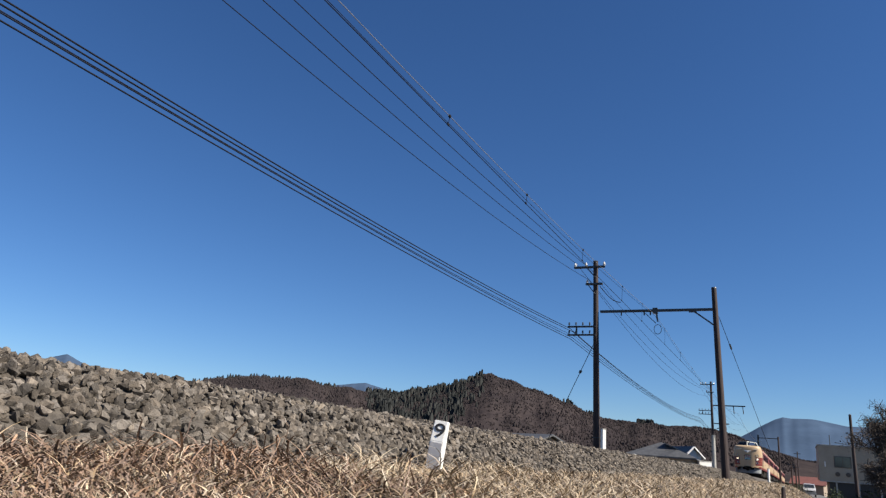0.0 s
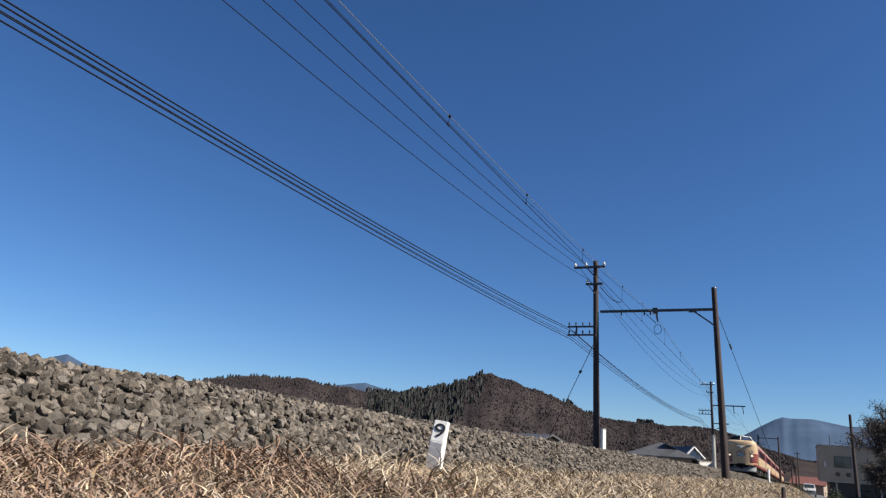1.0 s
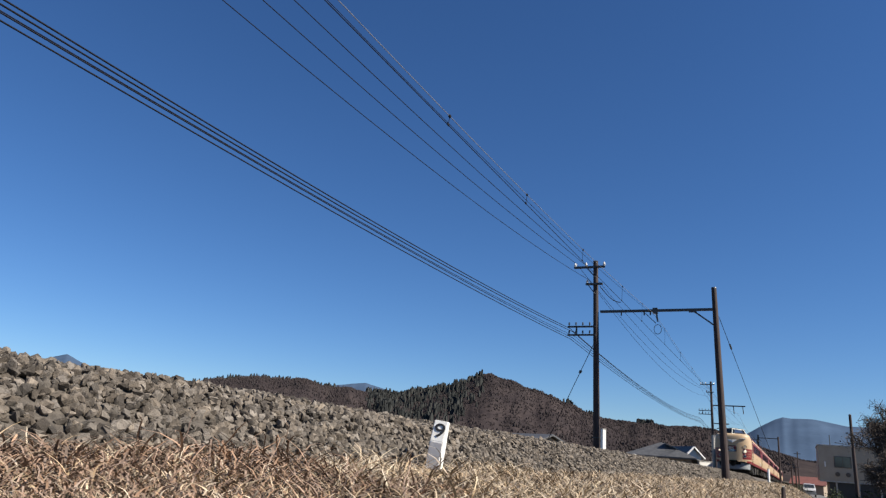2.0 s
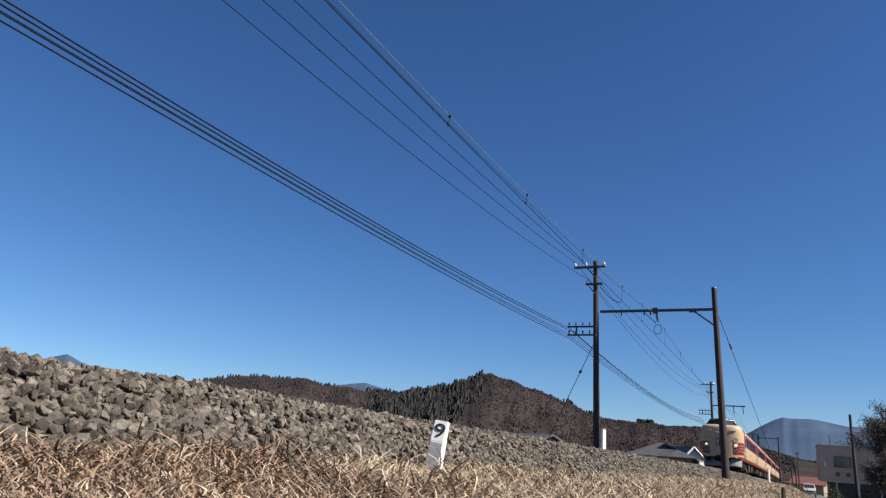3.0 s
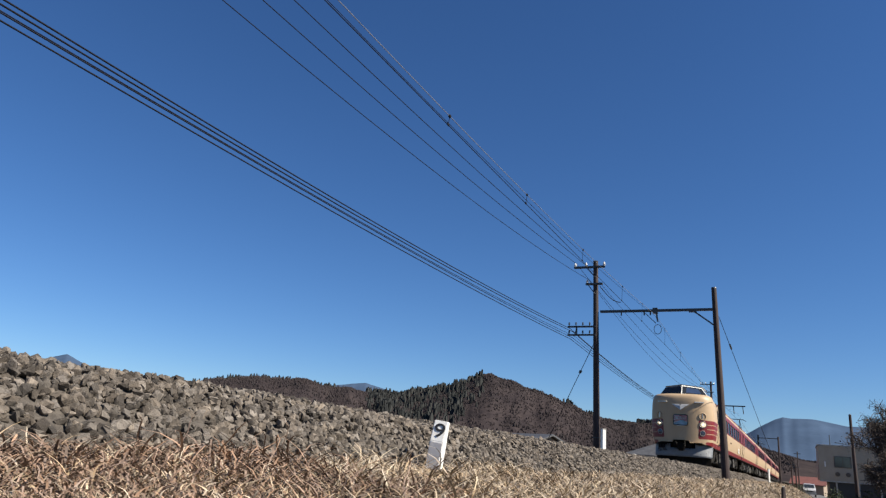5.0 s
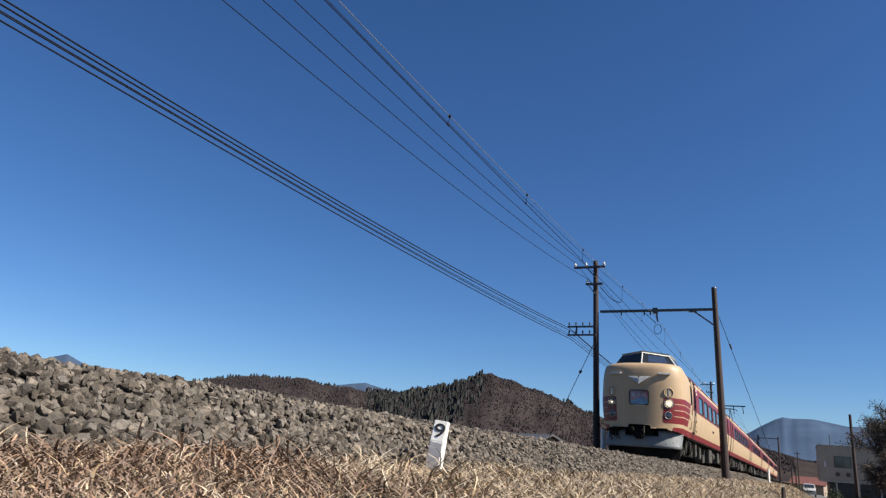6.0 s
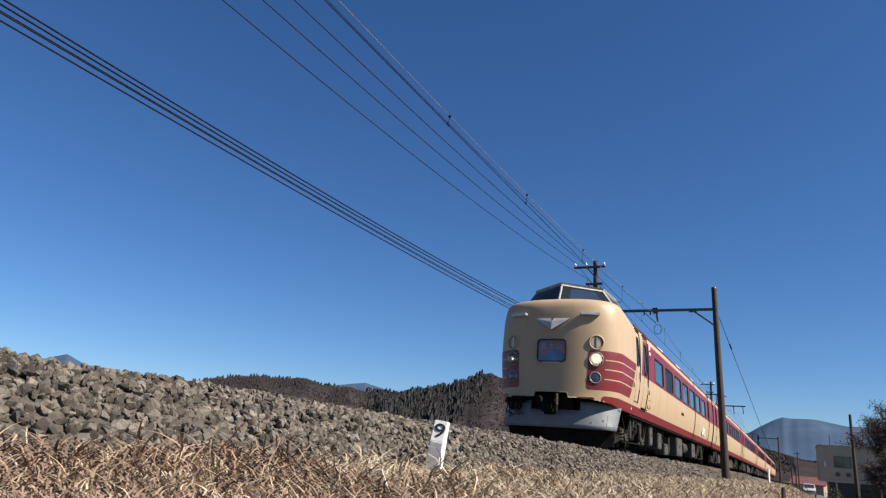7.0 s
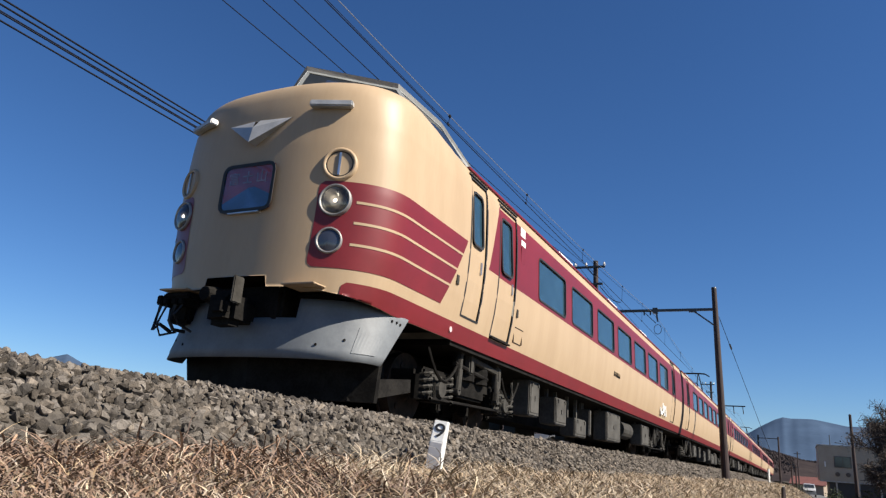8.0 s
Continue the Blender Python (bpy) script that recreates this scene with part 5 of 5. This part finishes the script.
def hill_point(ctrl, dist, depth, az, v, rough=1.0):
    """v runs from 0 at the foot to 1 on the ridge and 1.4 behind it."""
    h = ridge_height(ctrl, az, dist)
    d = dist * (1 - depth * (1 - v))
    rise = math.sin(min(v, 1) * math.pi / 2) ** 1.15 if v <= 1 else 1 - (v - 1) * 1.5
    a = radians(az)
    g = noise.noise((az * 0.55, v * 2.0, dist * 0.01)) * 0.10 + noise.noise((az * 1.9, v * 2.5, dist * 0.01)) * 0.03
    z = -2 + (h + 2) * max(rise + g * rough * math.sin(min(v, 1) * math.pi), 0)
    return Vector((EYE.x + d * math.sin(a), EYE.y + d * math.cos(a), z))


def hill(name, label, ctrl, dist, depth, material, step=0.25):
    azs = np.arange(ctrl[0][0], ctrl[-1][0] + 0.01, step)
    vs = np.linspace(0, 1.4, 18)
    verts = [hill_point(ctrl, dist, depth, float(a), float(v), 1.0 if dist < 2000 else 0.35) for a in azs for v in vs]
    n = len(vs)
    faces = [(i * n + j, (i + 1) * n + j, (i + 1) * n + j + 1, i * n + j + 1) for i in range(len(azs) - 1) for j in range(n - 1)]
    tagged(put(name, mesh_of(name, verts, faces, material, smooth=True)), label, "hill", kind="structure")


NEAR_HILL = [(-70, 3.0), (-52, 3.4), (-46, 3.4), (-43.5, 4.15), (-40, 4.5), (-36, 4.35), (-33, 4.05), (-30, 4.0), (-28, 4.4), (-25.4, 4.95), (-23.3, 5.75), (-22.2, 6.12), (-20.5, 5.75), (-18, 4.75), (-16, 4.25), (-13.8, 3.4), (-10, 3.1), (-5.4, 3.0), (-3.6, 2.5), (-2, 1.9), (0, 1.4), (2, 1.15), (8, 0.9)]
FAR_HILL = [(-60, 3.2), (-55.6, 4.3), (-54.3, 4.82), (-53.0, 4.2), (-46, 3.2), (-36, 4.3), (-33.6, 4.7), (-32.3, 4.9), (-31, 4.6), (-27, 3.6), (-8, 1.9), (-4, 2.4), (-3.1, 2.91), (-2.13, 3.48), (-1.2, 3.98), (-0.61, 4.22), (-0.06, 4.14), (1.38, 4.13), (2.42, 3.98), (3.44, 3.76), (5.7, 3.8), (9, 4.2), (14, 3.6)]
hill("hill", "brown leafless wooded hill beyond the line", NEAR_HILL, 1100, 0.42, M_hill)
hill("far_hill", "distant mountain ridge with blue haze in its colour and glow", FAR_HILL, 3800, 0.3, M_far, 0.12)


def crown_shapes(rnd, conifer):
    bm = bmesh.new()
    if conifer:
        bmesh.ops.create_cone(bm, cap_ends=False, segments=7, radius1=0.42, radius2=0.12, depth=1.3, matrix=Matrix.Translation((0, 0, 0.5)))
    else:
        bmesh.ops.create_icosphere(bm, subdivisions=1, radius=0.55, matrix=Matrix.Translation((0, 0, 0.45)) @ Matrix.Diagonal((0.8, 0.8, 1.5, 1)))
    for v in bm.verts:
        v.co += Vector((rnd.uniform(-0.14, 0.14), rnd.uniform(-0.14, 0.14), rnd.uniform(-0.18, 0.18)))
    bmesh.ops.triangulate(bm, faces=bm.faces)
    bm.verts.index_update()
    v = np.array([tuple(q.co) for q in bm.verts])
    f = np.array([[q.index for q in face.verts] for face in bm.faces])
    bm.free()
    return v, f


def woods():
    rnd, rng = random.Random(9), np.random.default_rng(9)
    for name, conifer, n, spans, material, label, hs in (
            ("bare_wood", False, 26000, ((-50, 2, 0.96, 1.015, 0.25), (-50, 0, 0.15, 0.99, 0.75)), M_twig, "leafless brown woodland covering the hill", (1.5, 3.4)),
            ("conifer_wood", True, 3000, ((-31.2, -25.0, 0.2, 1.02, 0.36), (-32.2, -31.2, 0.4, 1.0, 0.03), (-25.0, -24.2, 0.25, 1.02, 0.045), (-24.2, -22.8, 0.35, 0.99, 0.025), (-45.5, -33.5, 0.95, 1.01, 0.10), (-31.5, -24.0, 0.97, 1.01, 0.05), (-19.5, -14, 0.97, 1.01, 0.06), (-10.8, -9.6, 0.96, 1.0, 0.06)), M_pine, "dark green conifers on the hill's flank and ridge", (4.0, 9.0))):
        shapes = [crown_shapes(rnd, conifer) for _ in range(8)]
        pos, size = [], []
        for a0, a1, v0, v1, share in spans:
            for _ in range(int(n * share)):
                az, v = rnd.uniform(a0, a1), v1 - (v1 - v0) * rnd.random() ** 1.6
                p = hill_point(NEAR_HILL, 1100, 0.42, az, v)
                h = rnd.uniform(*hs) * (0.8 + 0.5 * noise.noise((az * 0.9, v * 6, 4)))
                pos.append((p.x, p.y, p.z - 0.5))
                size.append((h * 0.85, h * 0.85, h))
        pos, size = np.array(pos), np.array(size)
        k = len(pos)
        th = rng.uniform(0, 2 * np.pi, k)
        c, s, o, e = np.cos(th), np.sin(th), np.zeros(k), np.ones(k)
        rots = np.stack([np.stack([c, -s, o], 1), np.stack([s, c, o], 1), np.stack([o, o, e], 1)], 1)
        tagged(put(name, scatter(name, shapes, pos, size, rots, rng.integers(0, 8, k), material)), label, "woodland", kind="stuff")


woods()

# ---- houses, street and trees beyond ----
M_tile = mat("dark_roof_tiles", (0.075, 0.078, 0.085), 0.6, col2=(0.045, 0.047, 0.052), scale=3, bump=0.5, bump_scale=9)
M_redroof = mat("red_roof", (0.16, 0.055, 0.045), 0.8, col2=(0.11, 0.04, 0.034), scale=2, bump=0.4, bump_scale=8)
M_plaster = mat("beige_render", (0.26, 0.19, 0.145), 0.9, col2=(0.28, 0.24, 0.19), scale=0.8, bump=0.2)
M_plasterwhite = mat("white_render", (0.78, 0.77, 0.74), 0.8, col2=(0.66, 0.65, 0.62), scale=1.0)
M_solar = mat("solar_cells", (0.02, 0.035, 0.07), 0.15, scale=3, coat=0.8)
M_darkglass = mat("dark_pane", (0.03, 0.035, 0.04), 0.08, scale=3, coat=0.6)
M_asphalt = mat("asphalt", (0.10, 0.10, 0.098), 0.9, col2=(0.07, 0.07, 0.068), scale=2, bump=0.4, bump_scale=60)
M_bark = mat("bark", (0.085, 0.066, 0.054), 0.95, col2=(0.04, 0.032, 0.027), scale=6, bump=0.8)
M_leafbrown = mat("withered_leaves", (0.065, 0.047, 0.034), 0.9, col2=(0.03, 0.024, 0.019), scale=3, island=0.45)
M_bush = mat("evergreen_leaves", (0.06, 0.085, 0.03), 0.8, col2=(0.03, 0.045, 0.018), scale=3, island=0.45)
M_carwhite = mat("white_car_paint", (0.50, 0.51, 0.52), 0.3, scale=3, coat=0.6)


def gable_house(at, turn, w, d, eave, ridge, label, roof, wall, over=0.5, solar=False, white_edge=False, windows=(), hip=0.0):
    """A house whose ridge runs along its own y axis."""
    t = thing("house", label, "house", "houses beyond the line", at)
    t.rotation_euler = (0, 0, radians(turn))
    bm = bmesh.new()
    vs = [(-w / 2, 0, 0), (w / 2, 0, 0), (w / 2, 0, eave), (0, 0, (ridge if not hip else eave) - 0.12), (-w / 2, 0, eave)]
    a = [bm.verts.new(v) for v in vs]
    b = [bm.verts.new((v[0], d, v[2])) for v in vs]
    bm.faces.new(a), bm.faces.new(b[::-1])
    for k in range(5):
        bm.faces.new((a[k], b[k], b[(k + 1) % 5], a[(k + 1) % 5]))
    bmesh.ops.recalc_face_normals(bm, faces=bm.faces)
    part("wall", bm, wall, t)
    slope = (ridge - eave) / (w / 2)
    for sd in (1, -1):
        bm = bmesh.new()
        p = [(0, hip - over, ridge), (sd * (w / 2 + over), -over, eave - over * slope), (sd * (w / 2 + over), d + over, eave - over * slope), (0, d + over, ridge)]
        lo = [bm.verts.new(q) for q in p]
        hi = [bm.verts.new((q[0], q[1], q[2] + 0.16)) for q in p]
        bm.faces.new(lo[::-1]), bm.faces.new(hi)
        for k in range(4):
            bm.faces.new((lo[k], lo[(k + 1) % 4], hi[(k + 1) % 4], hi[k]))
        bmesh.ops.recalc_face_normals(bm, faces=bm.faces)
        r = part("roof", bm, roof, t)
        if white_edge:
            part("bargeboard", rod((0, -over - 0.06, ridge + 0.05), (sd * (w / 2 + over), -over - 0.06, eave - over * slope + 0.05), 0.13, seg=6), M_plasterwhite, r)
        if solar and sd > 0:
            for i in range(4):
                u0, u1 = 0.12, 0.8
                y0 = d * (0.06 + 0.2 * i)
                q = [(u * w / 2, y, ridge - u * (ridge - eave) + 0.24) for u, y in ((u0, y0), (u1, y0), (u1, y0 + d * 0.19), (u0, y0 + d * 0.19))]
                put("solar_panel", mesh_of("solar_panel", q + [(c[0], c[1], c[2] - 0.06) for c in q], [(0, 1, 2, 3), (7, 6, 5, 4), (0, 4, 5, 1), (1, 5, 6, 2), (2, 6, 7, 3), (3, 7, 4, 0)], M_solar), r, "dark blue solar panel")
    if hip:
        e = eave - over * slope
        q = [(-w / 2 - over, -over, e), (w / 2 + over, -over, e), (0, hip - over, ridge)]
        put("hip_roof", mesh_of("hip_roof", q + [(x, y, z + 0.16) for x, y, z in q], [(2, 1, 0), (3, 4, 5), (0, 1, 4, 3), (1, 2, 5, 4), (2, 0, 3, 5)], roof), t)
    for x, z, ww, hh in windows:
        wd = part("window", box(x - ww / 2 - 0.06, x + ww / 2 + 0.06, -0.05, 0.0, z - 0.06, z + hh + 0.06), M_alu, t)
        part("pane", box(x - ww / 2, x + ww / 2, -0.06, -0.045, z, z + hh), M_darkglass, wd)
    return t


gable_house((-7.9, 79, -2.0), 4, 6.4, 13, 3.15, 4.45, "dark tiled house with solar panels on its roof", M_tile, M_plaster, solar=True, hip=2.6, windows=((-1.5, 0.9, 1.4, 1.1), (1.5, 0.9, 1.4, 1.1)))
gable_house((-8.0, 108, -2.0), 32, 2.4, 7, 3.9, 5.1, "small white gabled house with white bargeboards", M_tile, M_plasterwhite, over=0.35, white_edge=True, windows=((0.0, 2.6, 0.8, 0.9),))
gable_house((-16.5, 68, -2.0), 62, 5.0, 7, 3.2, 4.1, "low grey-roofed shed behind the embankment", M_tile, M_plaster)
gable_house((-9.6, 74, -2.0), 6, 2.6, 5, 2.2, 2.9, "small outbuilding with a pale roof", M_concrete, M_plaster)
gable_house((9.6, 150, -3.0), 80, 5, 5, 2.2, 3.3, "low house with a faded red roof", M_redroof, M_plaster)


def garden_walls():
    for x, y, w, h in ((-6.35, 84, 1.1, 3.15), (-4.15, 86, 1.5, 2.95)):
        t = thing("garden_wall", "white rendered garden wall beside the house", "wall", "garden walls", (x, y, -2.0))
        t.rotation_euler = (0, 0, radians(35))
        part("panel", box(-w / 2, w / 2, -0.12, 0.12, 0, h, 0.02), M_plasterwhite, t)
        part("coping", box(-w / 2 - 0.04, w / 2 + 0.04, -0.16, 0.16, h, h + 0.08, 0.01), M_concrete, t)


garden_walls()


def street():
    xs, ys = (5.9, 6.6, 8.3), list(range(18, 200, 4))
    verts = [(x + bend(y)[0], y, -1.86 + bend(y)[1] * 0.6) for y in ys for x in xs]
    faces = [(j * 3 + i, j * 3 + i + 1, (j + 1) * 3 + i + 1, (j + 1) * 3 + i) for j in range(len(ys) - 1) for i in range(2)]
    tagged(put("road", mesh_of("road", verts, faces, M_asphalt)), "narrow grey asphalt lane below the embankment", "road", kind="structure")


street()


M_render = mat("beige_render", (0.37, 0.32, 0.245), 0.85, col2=(0.30, 0.255, 0.195), scale=0.8, bump=0.2, bump_scale=30)
M_brownframe = mat("brown_window_frame", (0.09, 0.07, 0.055), 0.5, scale=6)


def flat_building():
    t = thing("building", "two-storey beige rendered building with a flat roof", "building", "", (7.2, 90, -2.2))
    W, D, H = 9.0, 8.0, 5.75
    bm = bmesh.new()
    add_box(bm, 0, W, 0, D, 2.1, H, 0.03)
    part("wall", bm, M_render, t)
    part("parapet", box(-0.06, W + 0.06, -0.06, D + 0.06, H, H + 0.14, 0.02), M_concrete, t)
    # Recessed black block holds the shade of the open ground floor in its colour.
    part("ground_floor_shade", box(0.9, W, 0.25, D, 0, 2.1), M_black, t, "black block for the shade in the ground-floor opening")
    part("shutter_lintel", box(0, W, -0.05, 0.3, 2.0, 2.14, 0.01), M_concrete, t)
    for x, z, w, h in ((1.55, 3.6, 1.5, 1.05),):
        wd = part("window", box(x - 0.07, x + w + 0.07, -0.05, 0.0, z - 0.07, z + h + 0.07), M_brownframe, t)
        for k in range(2):
            part("pane", box(x + k * w / 2 + 0.02, x + (k + 1) * w / 2 - 0.02, -0.06, -0.04, z, z + h), M_darkglass, wd)
    for x in (1.75, 2.75):
        part("vent", rod((x, -0.12, 2.85), (x, 0.0, 2.85), 0.2, 0.24, 14), M_brownframe, t)
    # White box placed to stand for a bright glint on the wall.
    part("glint_box", box(0.55, 0.68, -0.14, 0.0, 3.55, 4.1, 0.02), M_white, t, "small white box for a glint on the wall")
    part("mast", rod((1.3, 2, H), (1.3, 2, H + 1.3), 0.045), M_steel, t)
    for sd in (1.5, 3.6, 5.6):
        part("post", box(sd, sd + 0.16, 0.02, 0.2, 0, 2.1), M_concrete, t)
    t = thing("utility_pole", "slim dark utility pole beside the street", "pole", "utility poles", (8.72, 60, -1.9))
    part("shaft", rod((0, 0, 0), (-0.05, 0, 6.45), 0.14, 0.09, 10), M_pole, t)
    part("cap", rod((-0.05, 0, 6.45), (-0.05, 0, 6.5), 0.1, 0.05, 10), M_steel, t)
    for x, y, top in ((4.4, 112, 2.1), (4.9, 120, 1.9), (5.3, 135, 4.3)):
        t = thing("utility_pole", "slim dark utility pole beside the street", "pole", "utility poles", (x, y, -2.0))
        part("shaft", rod((0, 0, 0), (0, 0, top + 2.0), 0.12, 0.08, 8), M_pole, t)
        part("crossarm", box(-0.5, 0.5, -0.04, 0.04, top + 1.6, top + 1.7), M_steel, t)


flat_building()


def parked_car():
    t = thing("parked_car", "small white car parked on the lane", "car", "", (6.33, 105, -1.86 + bend(105)[1] * 0.6))
    prof = [(-0.0, 0.32), (0.0, 0.78), (0.35, 0.92), (0.75, 1.02), (1.25, 1.52), (1.6, 1.58), (2.9, 1.56), (3.3, 1.05), (3.36, 0.4), (3.3, 0.28)]
    bm = bmesh.new()
    a = [bm.verts.new((-0.72 + (0.10 if z > 1.1 else 0), y, z)) for y, z in prof]
    b = [bm.verts.new((0.72 - (0.10 if z > 1.1 else 0), y, z)) for y, z in prof]
    bm.faces.new(a), bm.faces.new(b[::-1])
    for k in range(len(prof)):
        j = (k + 1) % len(prof)
        bm.faces.new((a[k], b[k], b[j], a[j]))
    bmesh.ops.recalc_face_normals(bm, faces=bm.faces)
    bmesh.ops.bevel(bm, geom=list(bm.edges), offset=0.04, segments=2, affect="EDGES")
    part("body", bm, M_carwhite, t)
    put("windscreen", mesh_of("windscreen", [(-0.60, 0.79, 1.09), (0.60, 0.79, 1.09), (0.54, 1.20, 1.50), (-0.54, 1.20, 1.50)], [(0, 1, 2, 3)], M_darkglass), t)
    for sd in (1, -1):
        put("side_window", mesh_of("side_window", [(sd * 0.70, 1.0, 1.08), (sd * 0.70, 2.9, 1.08), (sd * 0.635, 2.75, 1.48), (sd * 0.635, 1.35, 1.48)], [(0, 1, 2, 3)], M_darkglass), t)
        part("headlight", box(min(sd * 0.45, sd * 0.68), max(sd * 0.45, sd * 0.68), -0.03, 0.05, 0.66, 0.82, 0.02), M_ins, t)
        for y in (0.65, 2.7):
            w = part("wheel", rod((sd * 0.60, y, 0.28), (sd * 0.75, y, 0.28), 0.28, 0.28, 18), M_gasket, t)
            part("hub", rod((sd * 0.75, y, 0.28), (sd * 0.765, y, 0.28), 0.16, 0.14, 14), M_alu, w)
    part("bumper", box(-0.70, 0.70, -0.06, 0.06, 0.30, 0.52, 0.03), M_carwhite, t)
    part("grille", box(-0.35, 0.35, -0.05, 0.0, 0.62, 0.74, 0.01), M_black, t)


parked_car()


def tree(name, at, height, seed, leaf, label, n_leaf, spread, density=1.0, leaf_size=(0.05, 0.11)):
    """A tapered trunk with forked limbs and twigs, and a loose uneven crown of small leaves."""
    rnd = random.Random(seed)
    t = thing(name, label, "tree", "", at)
    bm = bmesh.new()
    tips = []

    def limb(p, d, ln, r, depth):
        q = p + d * ln
        mid = (p + q) / 2 + Vector((rnd.uniform(-1, 1), rnd.uniform(-1, 1), rnd.uniform(-0.3, 0.5))) * ln * 0.08
        add_rod(bm, p, mid, r, r * 0.86, 7 if depth < 2 else 5)
        add_rod(bm, mid, q, r * 0.86, r * 0.68, 7 if depth < 2 else 5)
        if depth >= 2:
            tips.append((mid, r)), tips.append((q, r))
        if depth == 5 or r < 0.006:
            return
        for _ in range(rnd.choice((2, 3, 3)) if depth else 5):
            a = Vector((rnd.uniform(-1, 1), rnd.uniform(-1, 1), rnd.uniform(-0.15, 0.9))).normalized()
            limb(q - d * ln * rnd.uniform(0, 0.35), (d * rnd.uniform(0.35, 0.7) + a * spread).normalized(), (ln if depth else height * 0.3) * rnd.uniform(0.58, 0.82), r * rnd.uniform(0.5, 0.68), depth + 1)

    limb(Vector((0, 0, 0)), Vector((rnd.uniform(-0.1, 0.1), rnd.uniform(-0.1, 0.1), 1)).normalized(), height * 0.15, height * 0.028, 0)
    part("trunk", bm, M_bark, t)
    rng = np.random.default_rng(seed)
    pick = rng.integers(0, len(tips), n_leaf)
    pos = np.array([tuple(tips[k][0]) for k in pick]) + rng.normal(0, height * 0.022, (n_leaf, 3))
    v = np.array([(-0.5, 0, 0), (0, -0.28, 0.05), (0.5, 0, 0), (0, 0.28, 0.05)])
    shape = (v, np.array([[0, 1, 2], [0, 2, 3]]))
    k = 8000
    tw = np.array([(-0.5, -0.02, 0), (-0.5, 0.02, 0), (0.5, 0, 0.03), (0.0, 0.0, 0.02)])
    tp = np.array([tuple(tips[j][0]) for j in rng.integers(0, len(tips), k)]) + rng.normal(0, height * 0.012, (k, 3))
    put("twig_mass", scatter("twig_mass", [(tw, np.array([[0, 1, 2], [0, 2, 3], [1, 3, 2]]))], tp, rng.uniform(0.35, 0.95, k), rot_mats(rng, k), np.zeros(k, int), M_bark), t, "fine bare twigs")
    put("crown", scatter("crown", [shape], pos, rng.uniform(*leaf_size, n_leaf), rot_mats(rng, n_leaf), np.zeros(n_leaf, int), leaf), t, "loose crown of small leaves")
    return t


tree("roadside_tree", (10.4, 46, -1.9), 8.8, 21, M_leafbrown, "gnarled roadside tree with sparse withered leaves", 3600, 0.6, leaf_size=(0.05, 0.12))
tree("roadside_tree", (10.3, 43, -1.9), 5.6, 33, M_leafbrown, "gnarled roadside tree with sparse withered leaves", 3600, 0.6, leaf_size=(0.05, 0.12))


def bush(at, r, h, seed, leaf, label, n):
    rng = np.random.default_rng(seed)
    t = thing("shrub", label, "shrub", "shrubs by the lane", at)
    bm = bmesh.new()
    for k in range(9):
        a = k * 0.7
        add_rod(bm, (0, 0, 0), (r * 0.6 * math.cos(a), r * 0.6 * math.sin(a), h * (0.6 + 0.3 * math.sin(k * 2.1))), 0.025, 0.008, 5)
    part("stems", bm, M_bark, t)
    d = rng.normal(size=(n, 3))
    d /= np.linalg.norm(d, axis=1)[:, None]
    d[:, 2] = np.abs(d[:, 2])
    lump = np.array([1 + 0.35 * noise.noise((q[0] * 2.2 + seed, q[1] * 2.2, q[2] * 2.2)) for q in d])
    pos = d * (rng.uniform(0.45, 1.0, n) * lump)[:, None] * np.array([r, r, h])
    v = np.array([(-0.5, 0, 0), (0, -0.28, 0.05), (0.5, 0, 0), (0, 0.28, 0.05)])
    put("foliage", scatter("foliage", [(v, np.array([[0, 1, 2], [0, 2, 3]]))], pos, rng.uniform(0.07, 0.17, n), rot_mats(rng, n), np.zeros(n, int), leaf), t)


bush((8.2, 44, -1.95), 1.1, 1.5, 3, M_bush, "dark evergreen shrub by the lane", 1400)
bush((9.8, 43, -1.95), 1.5, 1.9, 4, M_leafbrown, "withered brown shrub by the lane", 1800)
bush((11.6, 45, -1.95), 1.6, 2.2, 5, M_leafbrown, "withered brown shrub by the lane", 1800)
bush((7.35, 60, -1.95), 0.8, 1.3, 6, M_bush, "dark evergreen shrub by the lane", 900)
bush((5.0, 105, -2.1), 1.6, 1.6, 7, M_bush, "dark evergreen shrub by the lane", 900)


# ---- what moves ----
def nose_at(t):
    return 4.82 + 10.35 * (8.0 - t)


def motions():
    for car, off, length in CARS:
        rows = []
        for k in range(9):
            y = nose_at(k) + off
            (ax, az), (cx, cz) = bend(y), bend(y + length)
            rows.append((float(k), pose(ax, y, az, math.degrees(math.atan2(cz - az, length)), 0, -math.degrees(math.atan2(cx - ax, length)))))
        walk(car, rows)
    # wheels roll towards the camera
    rate = math.degrees(10.35 / 0.43)
    steps = int(8.0 * FPS)
    for w, y in WHEELS:
        walk(w, [(k / FPS, pose(0, y, 0.43, (rate * k / FPS) % 360)) for k in range(steps + 1)])


motions()
